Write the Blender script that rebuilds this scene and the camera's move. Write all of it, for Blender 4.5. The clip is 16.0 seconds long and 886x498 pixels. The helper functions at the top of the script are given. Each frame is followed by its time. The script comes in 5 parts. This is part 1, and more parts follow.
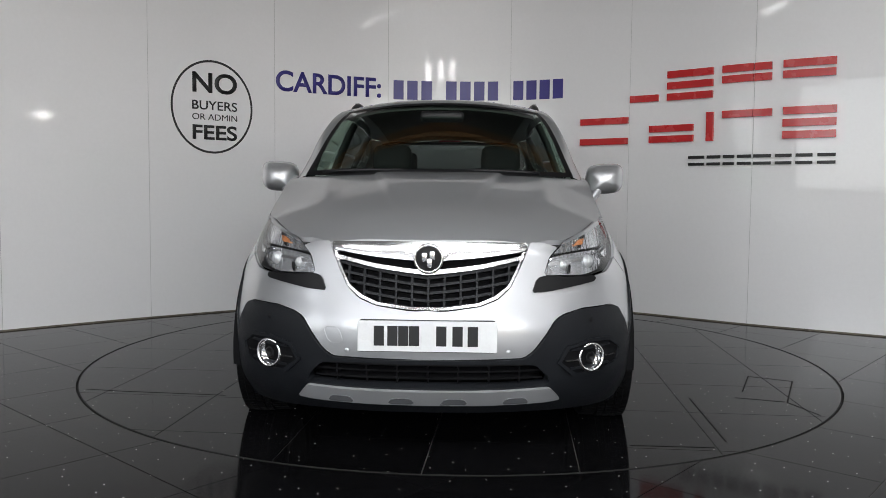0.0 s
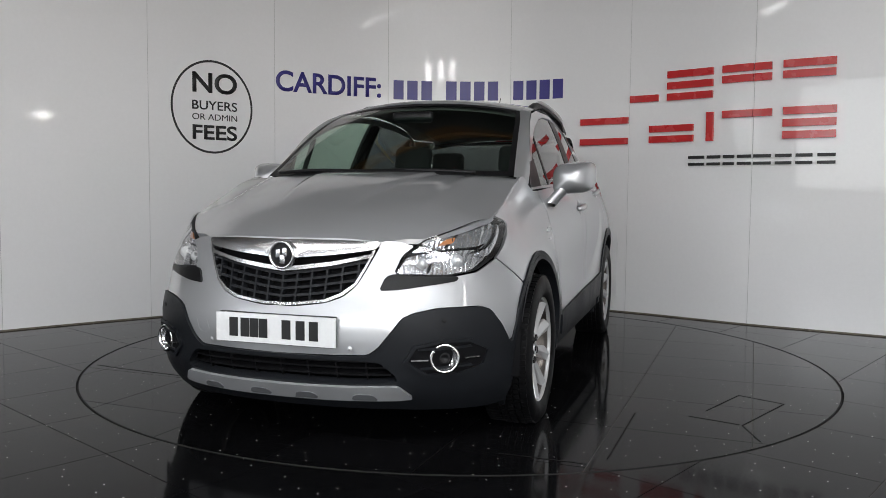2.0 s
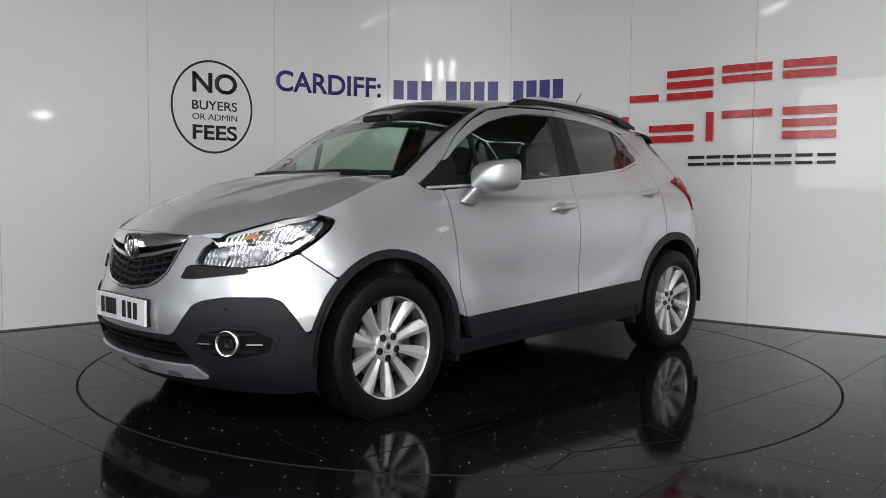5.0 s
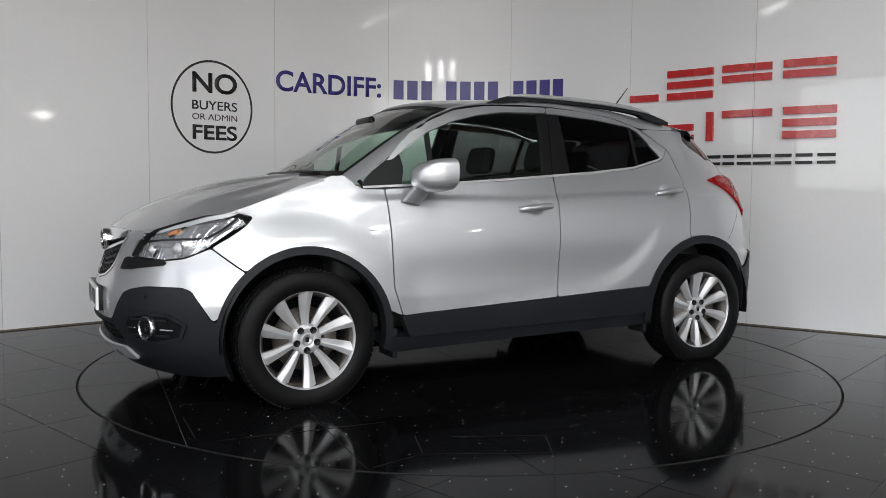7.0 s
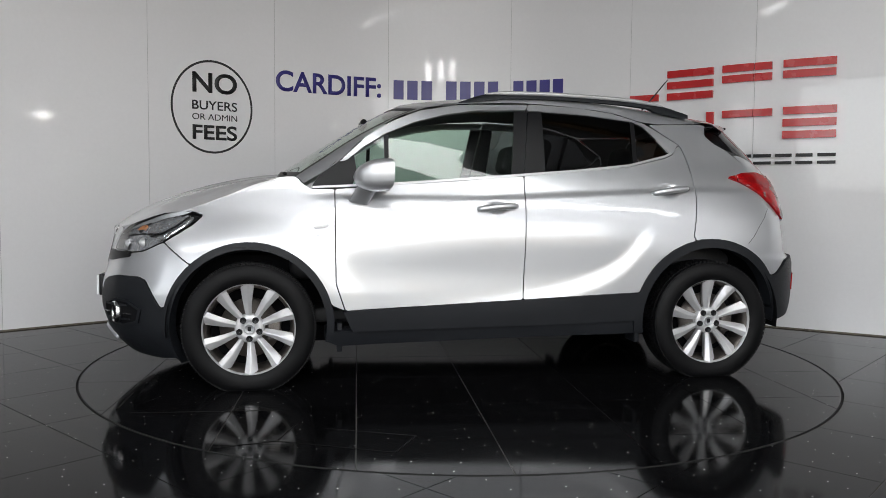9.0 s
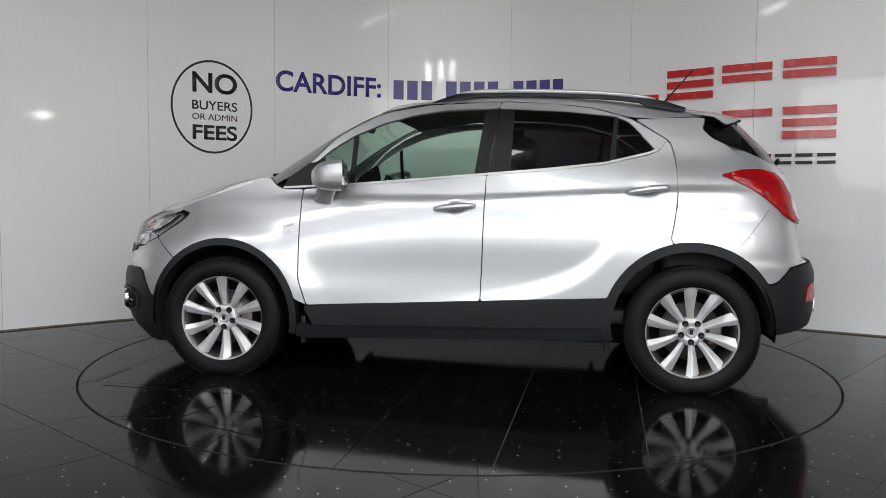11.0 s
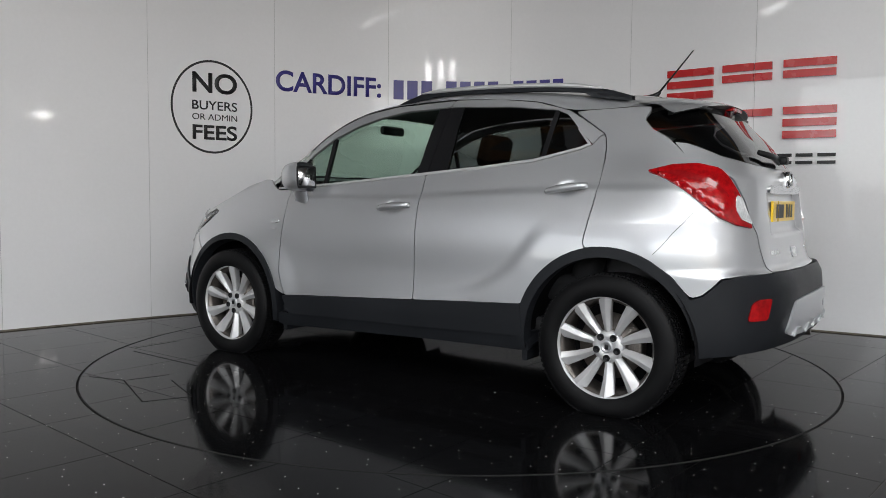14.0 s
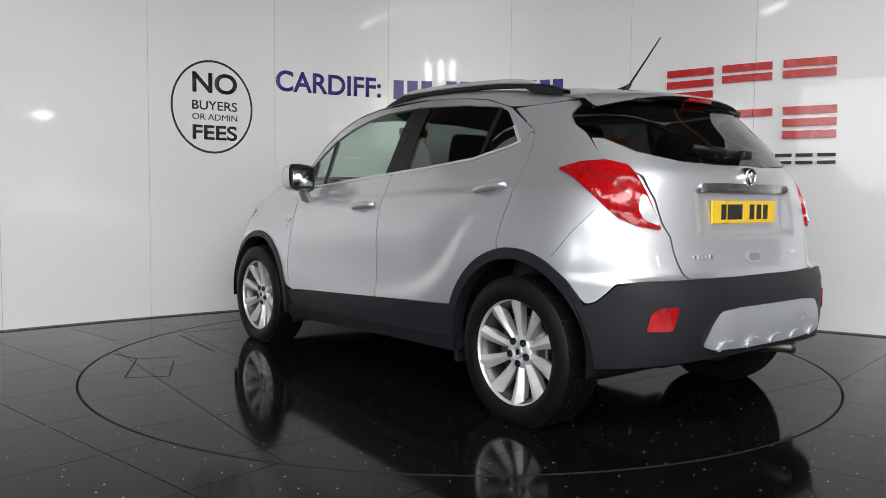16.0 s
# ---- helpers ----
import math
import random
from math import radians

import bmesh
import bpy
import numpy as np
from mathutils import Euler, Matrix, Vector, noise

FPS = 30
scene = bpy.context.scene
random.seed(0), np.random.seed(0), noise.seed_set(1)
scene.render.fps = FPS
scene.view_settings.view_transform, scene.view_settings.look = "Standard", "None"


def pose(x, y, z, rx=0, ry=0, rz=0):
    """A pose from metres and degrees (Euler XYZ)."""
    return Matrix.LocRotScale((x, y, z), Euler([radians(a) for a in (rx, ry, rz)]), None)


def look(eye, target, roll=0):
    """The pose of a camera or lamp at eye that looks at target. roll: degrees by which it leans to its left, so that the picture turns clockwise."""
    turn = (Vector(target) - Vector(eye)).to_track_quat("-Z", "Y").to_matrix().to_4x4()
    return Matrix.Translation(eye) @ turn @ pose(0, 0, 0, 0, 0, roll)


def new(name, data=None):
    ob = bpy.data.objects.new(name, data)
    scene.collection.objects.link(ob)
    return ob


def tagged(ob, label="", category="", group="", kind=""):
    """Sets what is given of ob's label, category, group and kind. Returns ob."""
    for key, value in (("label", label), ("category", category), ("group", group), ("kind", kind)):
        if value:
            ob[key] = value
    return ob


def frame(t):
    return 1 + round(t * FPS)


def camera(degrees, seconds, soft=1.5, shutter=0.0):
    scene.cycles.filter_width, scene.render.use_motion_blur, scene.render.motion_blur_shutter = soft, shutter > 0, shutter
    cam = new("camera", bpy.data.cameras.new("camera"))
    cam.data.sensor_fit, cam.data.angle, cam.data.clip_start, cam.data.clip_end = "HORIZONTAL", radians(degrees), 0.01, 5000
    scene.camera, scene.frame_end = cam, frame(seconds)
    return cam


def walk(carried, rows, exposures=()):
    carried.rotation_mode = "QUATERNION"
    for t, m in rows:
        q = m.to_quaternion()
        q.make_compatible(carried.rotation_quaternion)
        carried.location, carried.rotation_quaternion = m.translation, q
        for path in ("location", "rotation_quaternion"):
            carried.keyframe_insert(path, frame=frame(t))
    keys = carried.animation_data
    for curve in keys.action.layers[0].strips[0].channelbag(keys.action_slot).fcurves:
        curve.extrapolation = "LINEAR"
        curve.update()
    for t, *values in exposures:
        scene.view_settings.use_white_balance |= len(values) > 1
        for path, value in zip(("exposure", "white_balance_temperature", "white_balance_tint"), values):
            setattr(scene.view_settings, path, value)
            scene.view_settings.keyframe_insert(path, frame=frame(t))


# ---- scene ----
cam = camera(58.46, 16.0, soft=0.85)
EYE = Vector((0.0, -5.007, 1.002))
YAW, PITCH, ROLL = radians(-1.082), radians(3.697), 0.535
AIM = EYE + Vector((math.sin(YAW) * math.cos(PITCH), math.cos(YAW) * math.cos(PITCH), -math.sin(PITCH)))
walk(cam, [(0.0, look(EYE, AIM, ROLL)), (16.0, look(EYE, AIM, ROLL))], [(0.0, 0.18), (14.8, 0.14), (15.5, 0.24), (16.0, 0.50)])

# ---- world and large lights ----
world = bpy.data.worlds.new("world")
scene.world = world
world.use_nodes = True
wbg = world.node_tree.nodes["Background"]
wsky = world.node_tree.nodes.new("ShaderNodeTexSky")
wsky.sky_type, wsky.sun_disc = "NISHITA", False
wsky.sun_elevation, wsky.sun_rotation = radians(40), radians(150)
world.node_tree.links.new(wsky.outputs[0], wbg.inputs[0])
wbg.inputs[1].default_value = 0.1


def area_lamp(name, x, y, z, sx, sy, watts, color=(1.0, 0.97, 0.94), rx=0.0, rz=0.0):
    data = bpy.data.lights.new(name, "AREA")
    data.shape, data.size, data.size_y, data.energy, data.color = "RECTANGLE", sx, sy, watts, color
    ob = new(name, data)
    ob.matrix_world = pose(x, y, z, rx, 0, rz)
    return ob


area_lamp("door_daylight", 0.0, -10.95, 2.6, 14.8, 2.5, 450, (0.98, 0.985, 1.0), 90, 0)
area_lamp("side_door_daylight", -7.95, -7.2, 1.9, 2.8, 2.8, 65, (0.98, 0.985, 1.0), 90, -90)

# ---- materials ----
def mat(name, color, rough=0.5, metal=0.0, vary=0.06, scale=6.0, fine=80.0, bump=0.0, coat=0.0, rvary=0.06, spec=0.5, island=0.0, alpha=1.0):
    """A surface with colour and gloss that vary at a broad and a fine scale, and a fine relief."""
    m = bpy.data.materials.new(name)
    m.use_nodes = True
    nt = m.node_tree
    b = nt.nodes["Principled BSDF"]
    tc = nt.nodes.new("ShaderNodeTexCoord")
    n1 = nt.nodes.new("ShaderNodeTexNoise")
    n1.inputs["Scale"].default_value, n1.inputs["Detail"].default_value = scale, 4
    n2 = nt.nodes.new("ShaderNodeTexNoise")
    n2.inputs["Scale"].default_value, n2.inputs["Detail"].default_value = fine, 3
    for n in (n1, n2):
        nt.links.new(tc.outputs["Object"], n.inputs["Vector"])
    add = nt.nodes.new("ShaderNodeMath")
    add.operation = "ADD"
    nt.links.new(n1.outputs[0], add.inputs[0])
    nt.links.new(n2.outputs[0], add.inputs[1])
    rng = nt.nodes.new("ShaderNodeMapRange")
    rng.inputs[1].default_value, rng.inputs[2].default_value = 0.7, 1.3
    rng.inputs[3].default_value, rng.inputs[4].default_value = 1 - vary, 1 + vary
    nt.links.new(add.outputs[0], rng.inputs[0])
    mul = nt.nodes.new("ShaderNodeVectorMath")
    mul.operation = "SCALE"
    mul.inputs[0].default_value = color
    nt.links.new(rng.outputs[0], mul.inputs["Scale"])
    last = mul.outputs[0]
    if island:
        oi = nt.nodes.new("ShaderNodeObjectInfo")
        r3 = nt.nodes.new("ShaderNodeMapRange")
        r3.inputs[3].default_value, r3.inputs[4].default_value = 1 - island, 1 + island
        nt.links.new(oi.outputs["Random"], r3.inputs[0])
        m2 = nt.nodes.new("ShaderNodeVectorMath")
        m2.operation = "SCALE"
        nt.links.new(last, m2.inputs[0])
        nt.links.new(r3.outputs[0], m2.inputs["Scale"])
        last = m2.outputs[0]
    nt.links.new(last, b.inputs["Base Color"])
    r2 = nt.nodes.new("ShaderNodeMapRange")
    r2.inputs[1].default_value, r2.inputs[2].default_value = 0.3, 0.7
    r2.inputs[3].default_value, r2.inputs[4].default_value = max(0.0, rough - rvary), min(1.0, rough + rvary)
    nt.links.new(n1.outputs[0], r2.inputs[0])
    nt.links.new(r2.outputs[0], b.inputs["Roughness"])
    b.inputs["Metallic"].default_value = metal
    b.inputs["Coat Weight"].default_value, b.inputs["Coat Roughness"].default_value = coat, 0.04
    b.inputs["Specular IOR Level"].default_value = spec
    if bump:
        bp = nt.nodes.new("ShaderNodeBump")
        bp.inputs["Strength"].default_value, bp.inputs["Distance"].default_value = bump, 0.002
        nt.links.new(n2.outputs[0], bp.inputs["Height"])
        nt.links.new(bp.outputs[0], b.inputs["Normal"])
    return m


def glow(name, color, strength):
    m = bpy.data.materials.new(name)
    m.use_nodes = True
    b = m.node_tree.nodes["Principled BSDF"]
    b.inputs["Base Color"].default_value = (*color, 1)
    b.inputs["Emission Color"].default_value = (*color, 1)
    b.inputs["Emission Strength"].default_value = strength
    return m


def pane_glass(name, tint, gloss_rough=0.01):
    """Thin glass: tinted see-through with the gloss of its face."""
    m = bpy.data.materials.new(name)
    m.use_nodes = True
    nt = m.node_tree
    nt.nodes.remove(nt.nodes["Principled BSDF"])
    tr = nt.nodes.new("ShaderNodeBsdfTransparent")
    tr.inputs[0].default_value = (*tint, 1)
    gl = nt.nodes.new("ShaderNodeBsdfGlossy")
    gl.inputs["Color"].default_value, gl.inputs["Roughness"].default_value = (1, 1, 1, 1), gloss_rough
    lw = nt.nodes.new("ShaderNodeLayerWeight")
    lw.inputs[0].default_value = 0.5
    pw = nt.nodes.new("ShaderNodeMath")
    pw.operation = "POWER"
    pw.inputs[1].default_value = 4.0
    nt.links.new(lw.outputs["Facing"], pw.inputs[0])
    fr = nt.nodes.new("ShaderNodeMapRange")
    fr.inputs[3].default_value = 0.055
    nt.links.new(pw.outputs[0], fr.inputs[0])
    mix = nt.nodes.new("ShaderNodeMixShader")
    nt.links.new(fr.outputs[0], mix.inputs[0])
    nt.links.new(tr.outputs[0], mix.inputs[1])
    nt.links.new(gl.outputs[0], mix.inputs[2])
    nt.links.new(mix.outputs[0], nt.nodes["Material Output"].inputs[0])
    return m


def car_paint(name):
    """Silver metallic lacquer with fine flake under a clear coat."""
    m = mat(name, (0.56, 0.57, 0.59), 0.37, 0.70, 0.02, 3.0, 900.0, 0.0, 1.0, 0.03)
    m.node_tree.nodes["Principled BSDF"].inputs["Coat IOR"].default_value = 1.52
    return m


M_PAINT = car_paint("silver_lacquer")
M_CLAD = mat("grey_black_plastic", (0.0120, 0.0133, 0.0160), 0.45, 0, 0.14, 5, 500, 0.3, 0, 0.06, 0.22)
M_BLACK = mat("black_plastic", (0.008, 0.008, 0.009), 0.38, 0, 0.1, 5, 300, 0.1, 0, 0.05, 0.25)
# near-black: shade of recesses put into the colour; also on black hidden parts
M_DARK = mat("recess_shade_black", (0.005, 0.005, 0.006), 0.8, 0, 0.1, 5, 100, 0, 0, 0.05, 0.12)
M_CHROME = mat("chrome", (0.90, 0.90, 0.91), 0.22, 1.0, 0.03, 8, 100, 0, 0, 0.03)
M_ALLOY = mat("silver_alloy", (0.56, 0.56, 0.57), 0.34, 0.4, 0.04, 10, 300, 0, 0.6)
M_STEEL = mat("brake_steel", (0.15, 0.135, 0.125), 0.4, 0.9, 0.2, 20, 150)
M_RUBBER = mat("tyre_rubber", (0.0045, 0.0045, 0.005), 0.5, 0, 0.2, 12, 200, 0.2, 0, 0.06, 0.16)
M_GLASS = pane_glass("clear_green_glass", (0.68, 0.81, 0.73))
M_TINT = pane_glass("privacy_glass", (0.15, 0.155, 0.16))
M_LENS = pane_glass("lamp_lens", (0.94, 0.95, 0.96))
M_REFLECTOR = mat("lamp_reflector", (0.74, 0.75, 0.77), 0.14, 0.8, 0.25, 30, 120, 0.8)
M_AMBER = mat("amber_bulb", (0.60, 0.24, 0.10), 0.2, 0, 0.05, 20, 100, 0, 0.5)
M_REDDARK = mat("deep_red_lamp_plastic", (0.26, 0.004, 0.006), 0.09, 0, 0.2, 14, 60, 0.1, 0.5)
M_RED = mat("red_lamp_plastic", (0.32, 0.003, 0.005), 0.10, 0, 0.35, 14, 60, 0.25, 0.15, 0.05, 0.35)
M_CLEARLAMP = mat("clear_lamp_plastic", (0.70, 0.71, 0.72), 0.15, 0.3, 0.15, 20, 60, 0.6, 1.0)
M_SATIN = mat("satin_silver_plastic", (0.52, 0.53, 0.55), 0.33, 0.55, 0.06, 6, 300, 0.05)
M_NOTCH = mat("dull_grey_plastic", (0.15, 0.155, 0.165), 0.5, 0.2, 0.06, 6, 300, 0.05)
M_PLATEW = mat("plate_white", (0.80, 0.81, 0.82), 0.3, 0, 0.03, 5, 100, 0, 0.3)
M_PLATEY = mat("plate_yellow", (0.85, 0.55, 0.02), 0.3, 0, 0.03, 5, 100, 0, 0.3)
M_SCUFF = mat("dark_scuff", (0.004, 0.004, 0.004), 0.6, 0, 0.1, 10, 100, 0, 0, 0.05, 0.15)
M_INK = mat("black_ink", (0.012, 0.012, 0.013), 0.45, 0, 0.1, 10, 100)
M_SEAT = mat("black_cloth", (0.018, 0.018, 0.020), 0.9, 0, 0.2, 20, 400, 0.3)
M_TRIM = mat("dark_trim", (0.03, 0.03, 0.032), 0.6, 0, 0.1, 8, 200, 0.2)
M_HEADLINE = mat("pale_headlining", (0.26, 0.255, 0.245), 0.9, 0, 0.05, 8, 200)
M_WALL = mat("white_wall_panel", (0.78, 0.775, 0.785), 0.34, 0, 0.015, 0.8, 40, 0.012, 0.6, 0.05)
M_SEAL = mat("grimy_base_seal", (0.13, 0.115, 0.085), 0.7, 0, 0.5, 6, 40)
M_JOINT = mat("wall_joint", (0.45, 0.45, 0.45), 0.6, 0, 0.05, 5, 60)
M_TILE = mat("black_floor_tile", (0.0045, 0.0045, 0.005), 0.085, 0, 0.15, 1.5, 160, 0.0, 0, 0.03, 0.085, 0.2)
M_GROUT = mat("floor_grout", (0.15, 0.147, 0.14), 0.8, 0, 0.2, 10, 120, 0.2)
M_GAP = mat("turntable_gap", (0.004, 0.004, 0.004), 0.8, 0, 0.1, 10, 100)
M_BLUE = mat("navy_vinyl", (0.035, 0.028, 0.20), 0.35, 0, 0.05, 8, 100)
M_SIGNRED = mat("red_acrylic", (0.50, 0.018, 0.020), 0.25, 0, 0.05, 8, 100, 0, 0.3)
M_ROOMDARK = mat("dark_hall_wall", (0.20, 0.20, 0.205), 0.7, 0, 0.08, 0.7, 20, 0.1)
M_ROOM = mat("hall_wall", (0.60, 0.59, 0.59), 0.7, 0, 0.08, 0.7, 20, 0.1)
M_CEIL = mat("hall_roof_sheet", (0.16, 0.16, 0.163), 0.6, 0, 0.08, 0.6, 20, 0.1)
M_BEAM = mat("painted_steel_beam", (0.30, 0.16, 0.06), 0.5, 0, 0.1, 2, 60, 0.1)
M_SKYLIGHT = glow("skylight_sheet", (0.98, 0.99, 1.0), 11.0)
# weaker glow for the narrow strip, to tame its highlight on the nose
M_STRIPLIGHT = glow("dimmer_skylight_sheet", (0.96, 0.99, 0.97), 7.0)
M_LAMPGLOW = glow("lamp_glow", (1.0, 0.98, 0.94), 40.0)
M_PANEGLOW = glow("daylit_pane", (0.97, 0.99, 1.0), 26.0)


def add_flecks(m):
    """Sparse pale specks on the polished tiles."""
    nt = m.node_tree
    b = nt.nodes["Principled BSDF"]
    geo = nt.nodes.new("ShaderNodeTexCoord")
    vo = nt.nodes.new("ShaderNodeTexVoronoi")
    vo.voronoi_dimensions = "2D"
    vo.inputs["Scale"].default_value = 6.8
    lt = nt.nodes.new("ShaderNodeMath")
    lt.operation = "LESS_THAN"
    lt.inputs[1].default_value = 0.019
    nt.links.new(geo.outputs["Object"], vo.inputs["Vector"])
    nt.links.new(vo.outputs["Distance"], lt.inputs[0])
    mix = nt.nodes.new("ShaderNodeMix")
    mix.data_type = "RGBA"
    old = b.inputs["Base Color"].links[0].from_socket
    nt.links.new(old, mix.inputs[6])
    mix.inputs[7].default_value = (0.85, 0.85, 0.82, 1)
    nt.links.new(lt.outputs[0], mix.inputs[0])
    nt.links.new(mix.outputs[2], b.inputs["Base Color"])


add_flecks(M_TILE)


def add_flutes(m, scale):
    """Upright ribs moulded into a lamp's reflector."""
    nt = m.node_tree
    b = nt.nodes["Principled BSDF"]
    tc = nt.nodes.new("ShaderNodeTexCoord")
    wv = nt.nodes.new("ShaderNodeTexWave")
    wv.bands_direction = "Y"
    wv.inputs["Scale"].default_value, wv.inputs["Distortion"].default_value = scale, 6.0
    wv.inputs["Detail Scale"].default_value = 0.6
    bp = nt.nodes.new("ShaderNodeBump")
    bp.inputs["Strength"].default_value, bp.inputs["Distance"].default_value = 0.26, 0.005
    nt.links.new(tc.outputs["Object"], wv.inputs["Vector"])
    nt.links.new(wv.outputs["Fac"], bp.inputs["Height"])
    nt.links.new(bp.outputs[0], b.inputs["Normal"])


add_flutes(M_REFLECTOR, 20.0)
add_flutes(M_CLEARLAMP, 30.0)

# ---- the car's form: smooth guide curves, metres, x forward, y to the car's near side, z up ----
def curve_of(*pts):
    """A smooth curve through (s, value) pairs, level beyond its ends."""
    xs, ys = [p[0] for p in pts], [p[1] for p in pts]
    sl = []
    for i in range(len(xs)):
        a, b = max(i - 1, 0), min(i + 1, len(xs) - 1)
        sl.append((ys[b] - ys[a]) / (xs[b] - xs[a]))

    def f(s):
        if s <= xs[0]:
            return ys[0]
        if s >= xs[-1]:
            return ys[-1]
        i = 0
        while s > xs[i + 1]:
            i += 1
        h = xs[i + 1] - xs[i]
        t = (s - xs[i]) / h
        return ((2 * t**3 - 3 * t * t + 1) * ys[i] + (t**3 - 2 * t * t + t) * h * sl[i]
                + (3 * t * t - 2 * t**3) * ys[i + 1] + (t**3 - t * t) * h * sl[i + 1])
    return f


def clamp(v, a=0.0, b=1.0):
    return a if v < a else b if v > b else v


def sstep(v):
    v = clamp(v)
    return v * v * (3 - 2 * v)


XCF, XCR = 1.37, -1.20
half_width = curve_of((0.15, 0.80), (0.25, 0.845), (0.40, 0.862), (0.6, 0.868), (0.78, 0.868), (0.92, 0.850), (1.02, 0.822), (1.12, 0.785), (1.22, 0.745), (1.35, 0.695), (1.48, 0.635), (1.56, 0.580), (1.62, 0.52))
front_taper = curve_of((0.5, 0.0), (0.7, 0.03), (0.85, 0.075), (0.95, 0.105), (1.05, 0.115), (1.2, 0.09), (1.5, 0.05))
rear_taper = curve_of((0.9, 0.0), (1.1, 0.02), (1.25, 0.055), (1.4, 0.075), (1.55, 0.09))
nose_x = curve_of((0.15, 1.98), (0.22, 2.06), (0.30, 2.115), (0.42, 2.145), (0.52, 2.15), (0.60, 2.125), (0.70, 2.10), (0.80, 2.075), (0.86, 2.045), (0.95, 1.98))
tail_x = curve_of((0.20, -1.88), (0.30, -1.965), (0.40, -2.0), (0.55, -2.005), (0.66, -1.985), (0.70, -1.930), (0.90, -1.892), (1.05, -1.874), (1.12, -1.863), (1.18, -1.826), (1.30, -1.742), (1.42, -1.63), (1.50, -1.56))
nose_m = curve_of((0.2, 2.45), (0.5, 2.35), (0.9, 2.35))
tail_m = curve_of((0.2, 3.3), (0.6, 3.3), (0.8, 3.8), (1.2, 3.5), (1.5, 3.0))
# the blade crease that rises along the doors to the rear arch
blade_z = curve_of((-1.30, 1.06), (-1.10, 1.02), (-0.93, 0.90), (-0.85, 0.80), (-0.75, 0.70), (-0.60, 0.605), (-0.40, 0.535), (-0.10, 0.49), (0.30, 0.465), (0.85, 0.455))
HANDLES = ((-0.03, 0.952, 0.02), (-1.04, 1.052, 0.03))


def width_at(x, z):
    w = half_width(z)
    w -= front_taper(z) * clamp(x / 1.5) ** 1.4
    w -= rear_taper(z) * clamp((-x - 0.3) / 1.0) ** 1.3
    # rear haunch under the blade crease, and the hollow of the doors above it
    under = blade_z(x) - z
    back = sstep((0.75 - x) / 1.4)
    w += 0.010 * sstep((under + 0.03) / 0.12) * back * sstep((0.98 - z) / 0.3)
    w -= 0.009 * math.exp(-(((z - 0.60) / 0.15) ** 2)) * sstep((0.95 - x) / 0.3) * sstep((x + 1.15) / 0.3) * sstep(1 - under / 0.12)
    # shoulder that turns up under the windows
    w -= 0.010 * sstep((z - 0.985 - 0.06 * clamp(-x / 1.2)) / 0.035) * sstep((1.05 - x) / 0.25) * sstep((x + 1.75) / 0.5)
    # finger bowls behind the door handles
    for hx, hz, _ in HANDLES:
        w -= 0.014 * sstep((1.0 - math.hypot((x - hx) / 0.062, (z - hz) / 0.040)) / 0.55)
    rf = math.hypot((x - 1.28) / 0.62, (z - 0.30) / 0.60)
    w += 0.014 * sstep((1.05 - rf) / 0.3)
    return w


def skin(u, z):
    """A point of the car's shell: u 0 at the nose, 1 to 2 along the side, 3 at the tail; beyond those it is the far side."""
    side = 1.0
    if u < 0:
        u, side = -u, -1.0
    if u > 3:
        u, side = 6 - u, -1.0
    if u <= 1:
        a, m, th = nose_x(z) - XCF, nose_m(z), u * math.pi / 2
        x = XCF + a * max(0.0, math.cos(th)) ** (2 / m)
        y = width_at(x, z) * math.sin(th) ** (2 / m)
    elif u < 2:
        x = XCF + (XCR - XCF) * (u - 1)
        y = width_at(x, z)
    else:
        a, m, th = XCR - tail_x(z), tail_m(z), (3 - u) * math.pi / 2
        x = XCR - a * max(0.0, math.cos(th)) ** (2 / m)
        y = width_at(x, z) * max(0.0, math.sin(th)) ** (2 / m)
        # hollow for the rear plate
        x += 0.030 * sstep((0.385 - y) / 0.03) * sstep((z - 0.835) / 0.03) * sstep((1.052 - z) / 0.015)
    return x, side * y, z


def sd(x, z):
    """Place on the shell from its station along the side."""
    if x > XCF:
        c = clamp((x - XCF) / (nose_x(z) - XCF)) ** (nose_m(z) / 2)
        return math.acos(c) / (math.pi / 2), z
    if x >= XCR:
        return 1 + (x - XCF) / (XCR - XCF), z
    c = clamp((XCR - x) / (XCR - tail_x(z))) ** (tail_m(z) / 2)
    return 3 - math.acos(c) / (math.pi / 2), z


def by_y(y, z, lo, hi):
    for _ in range(40):
        mid = (lo + hi) / 2
        if skin(mid, z)[1] < y:
            lo = mid
        else:
            hi = mid
    return (lo + hi) / 2


def fr(y, z):
    """Place on the shell from its distance to the centre line, on the nose."""
    u = by_y(abs(y), z, 0.0, 1.0)
    return (u if y >= 0 else -u), z


def rr(y, z):
    """The same on the tail."""
    u = by_y(abs(y), z, 3.0, 2.0)
    return (u if y >= 0 else 6 - u), z

# ---- mesh helpers ----
def part(name, bm, material, parent, label="", flat=False):
    """Links a bmesh as one mesh object under a thing or under a part."""
    me = bpy.data.meshes.new(name)
    if not flat:
        for f in bm.faces:
            f.smooth = True
    bm.to_mesh(me)
    bm.free()
    me.materials.append(material)
    ob = new(name, me)
    ob.parent = parent
    return tagged(ob, label)


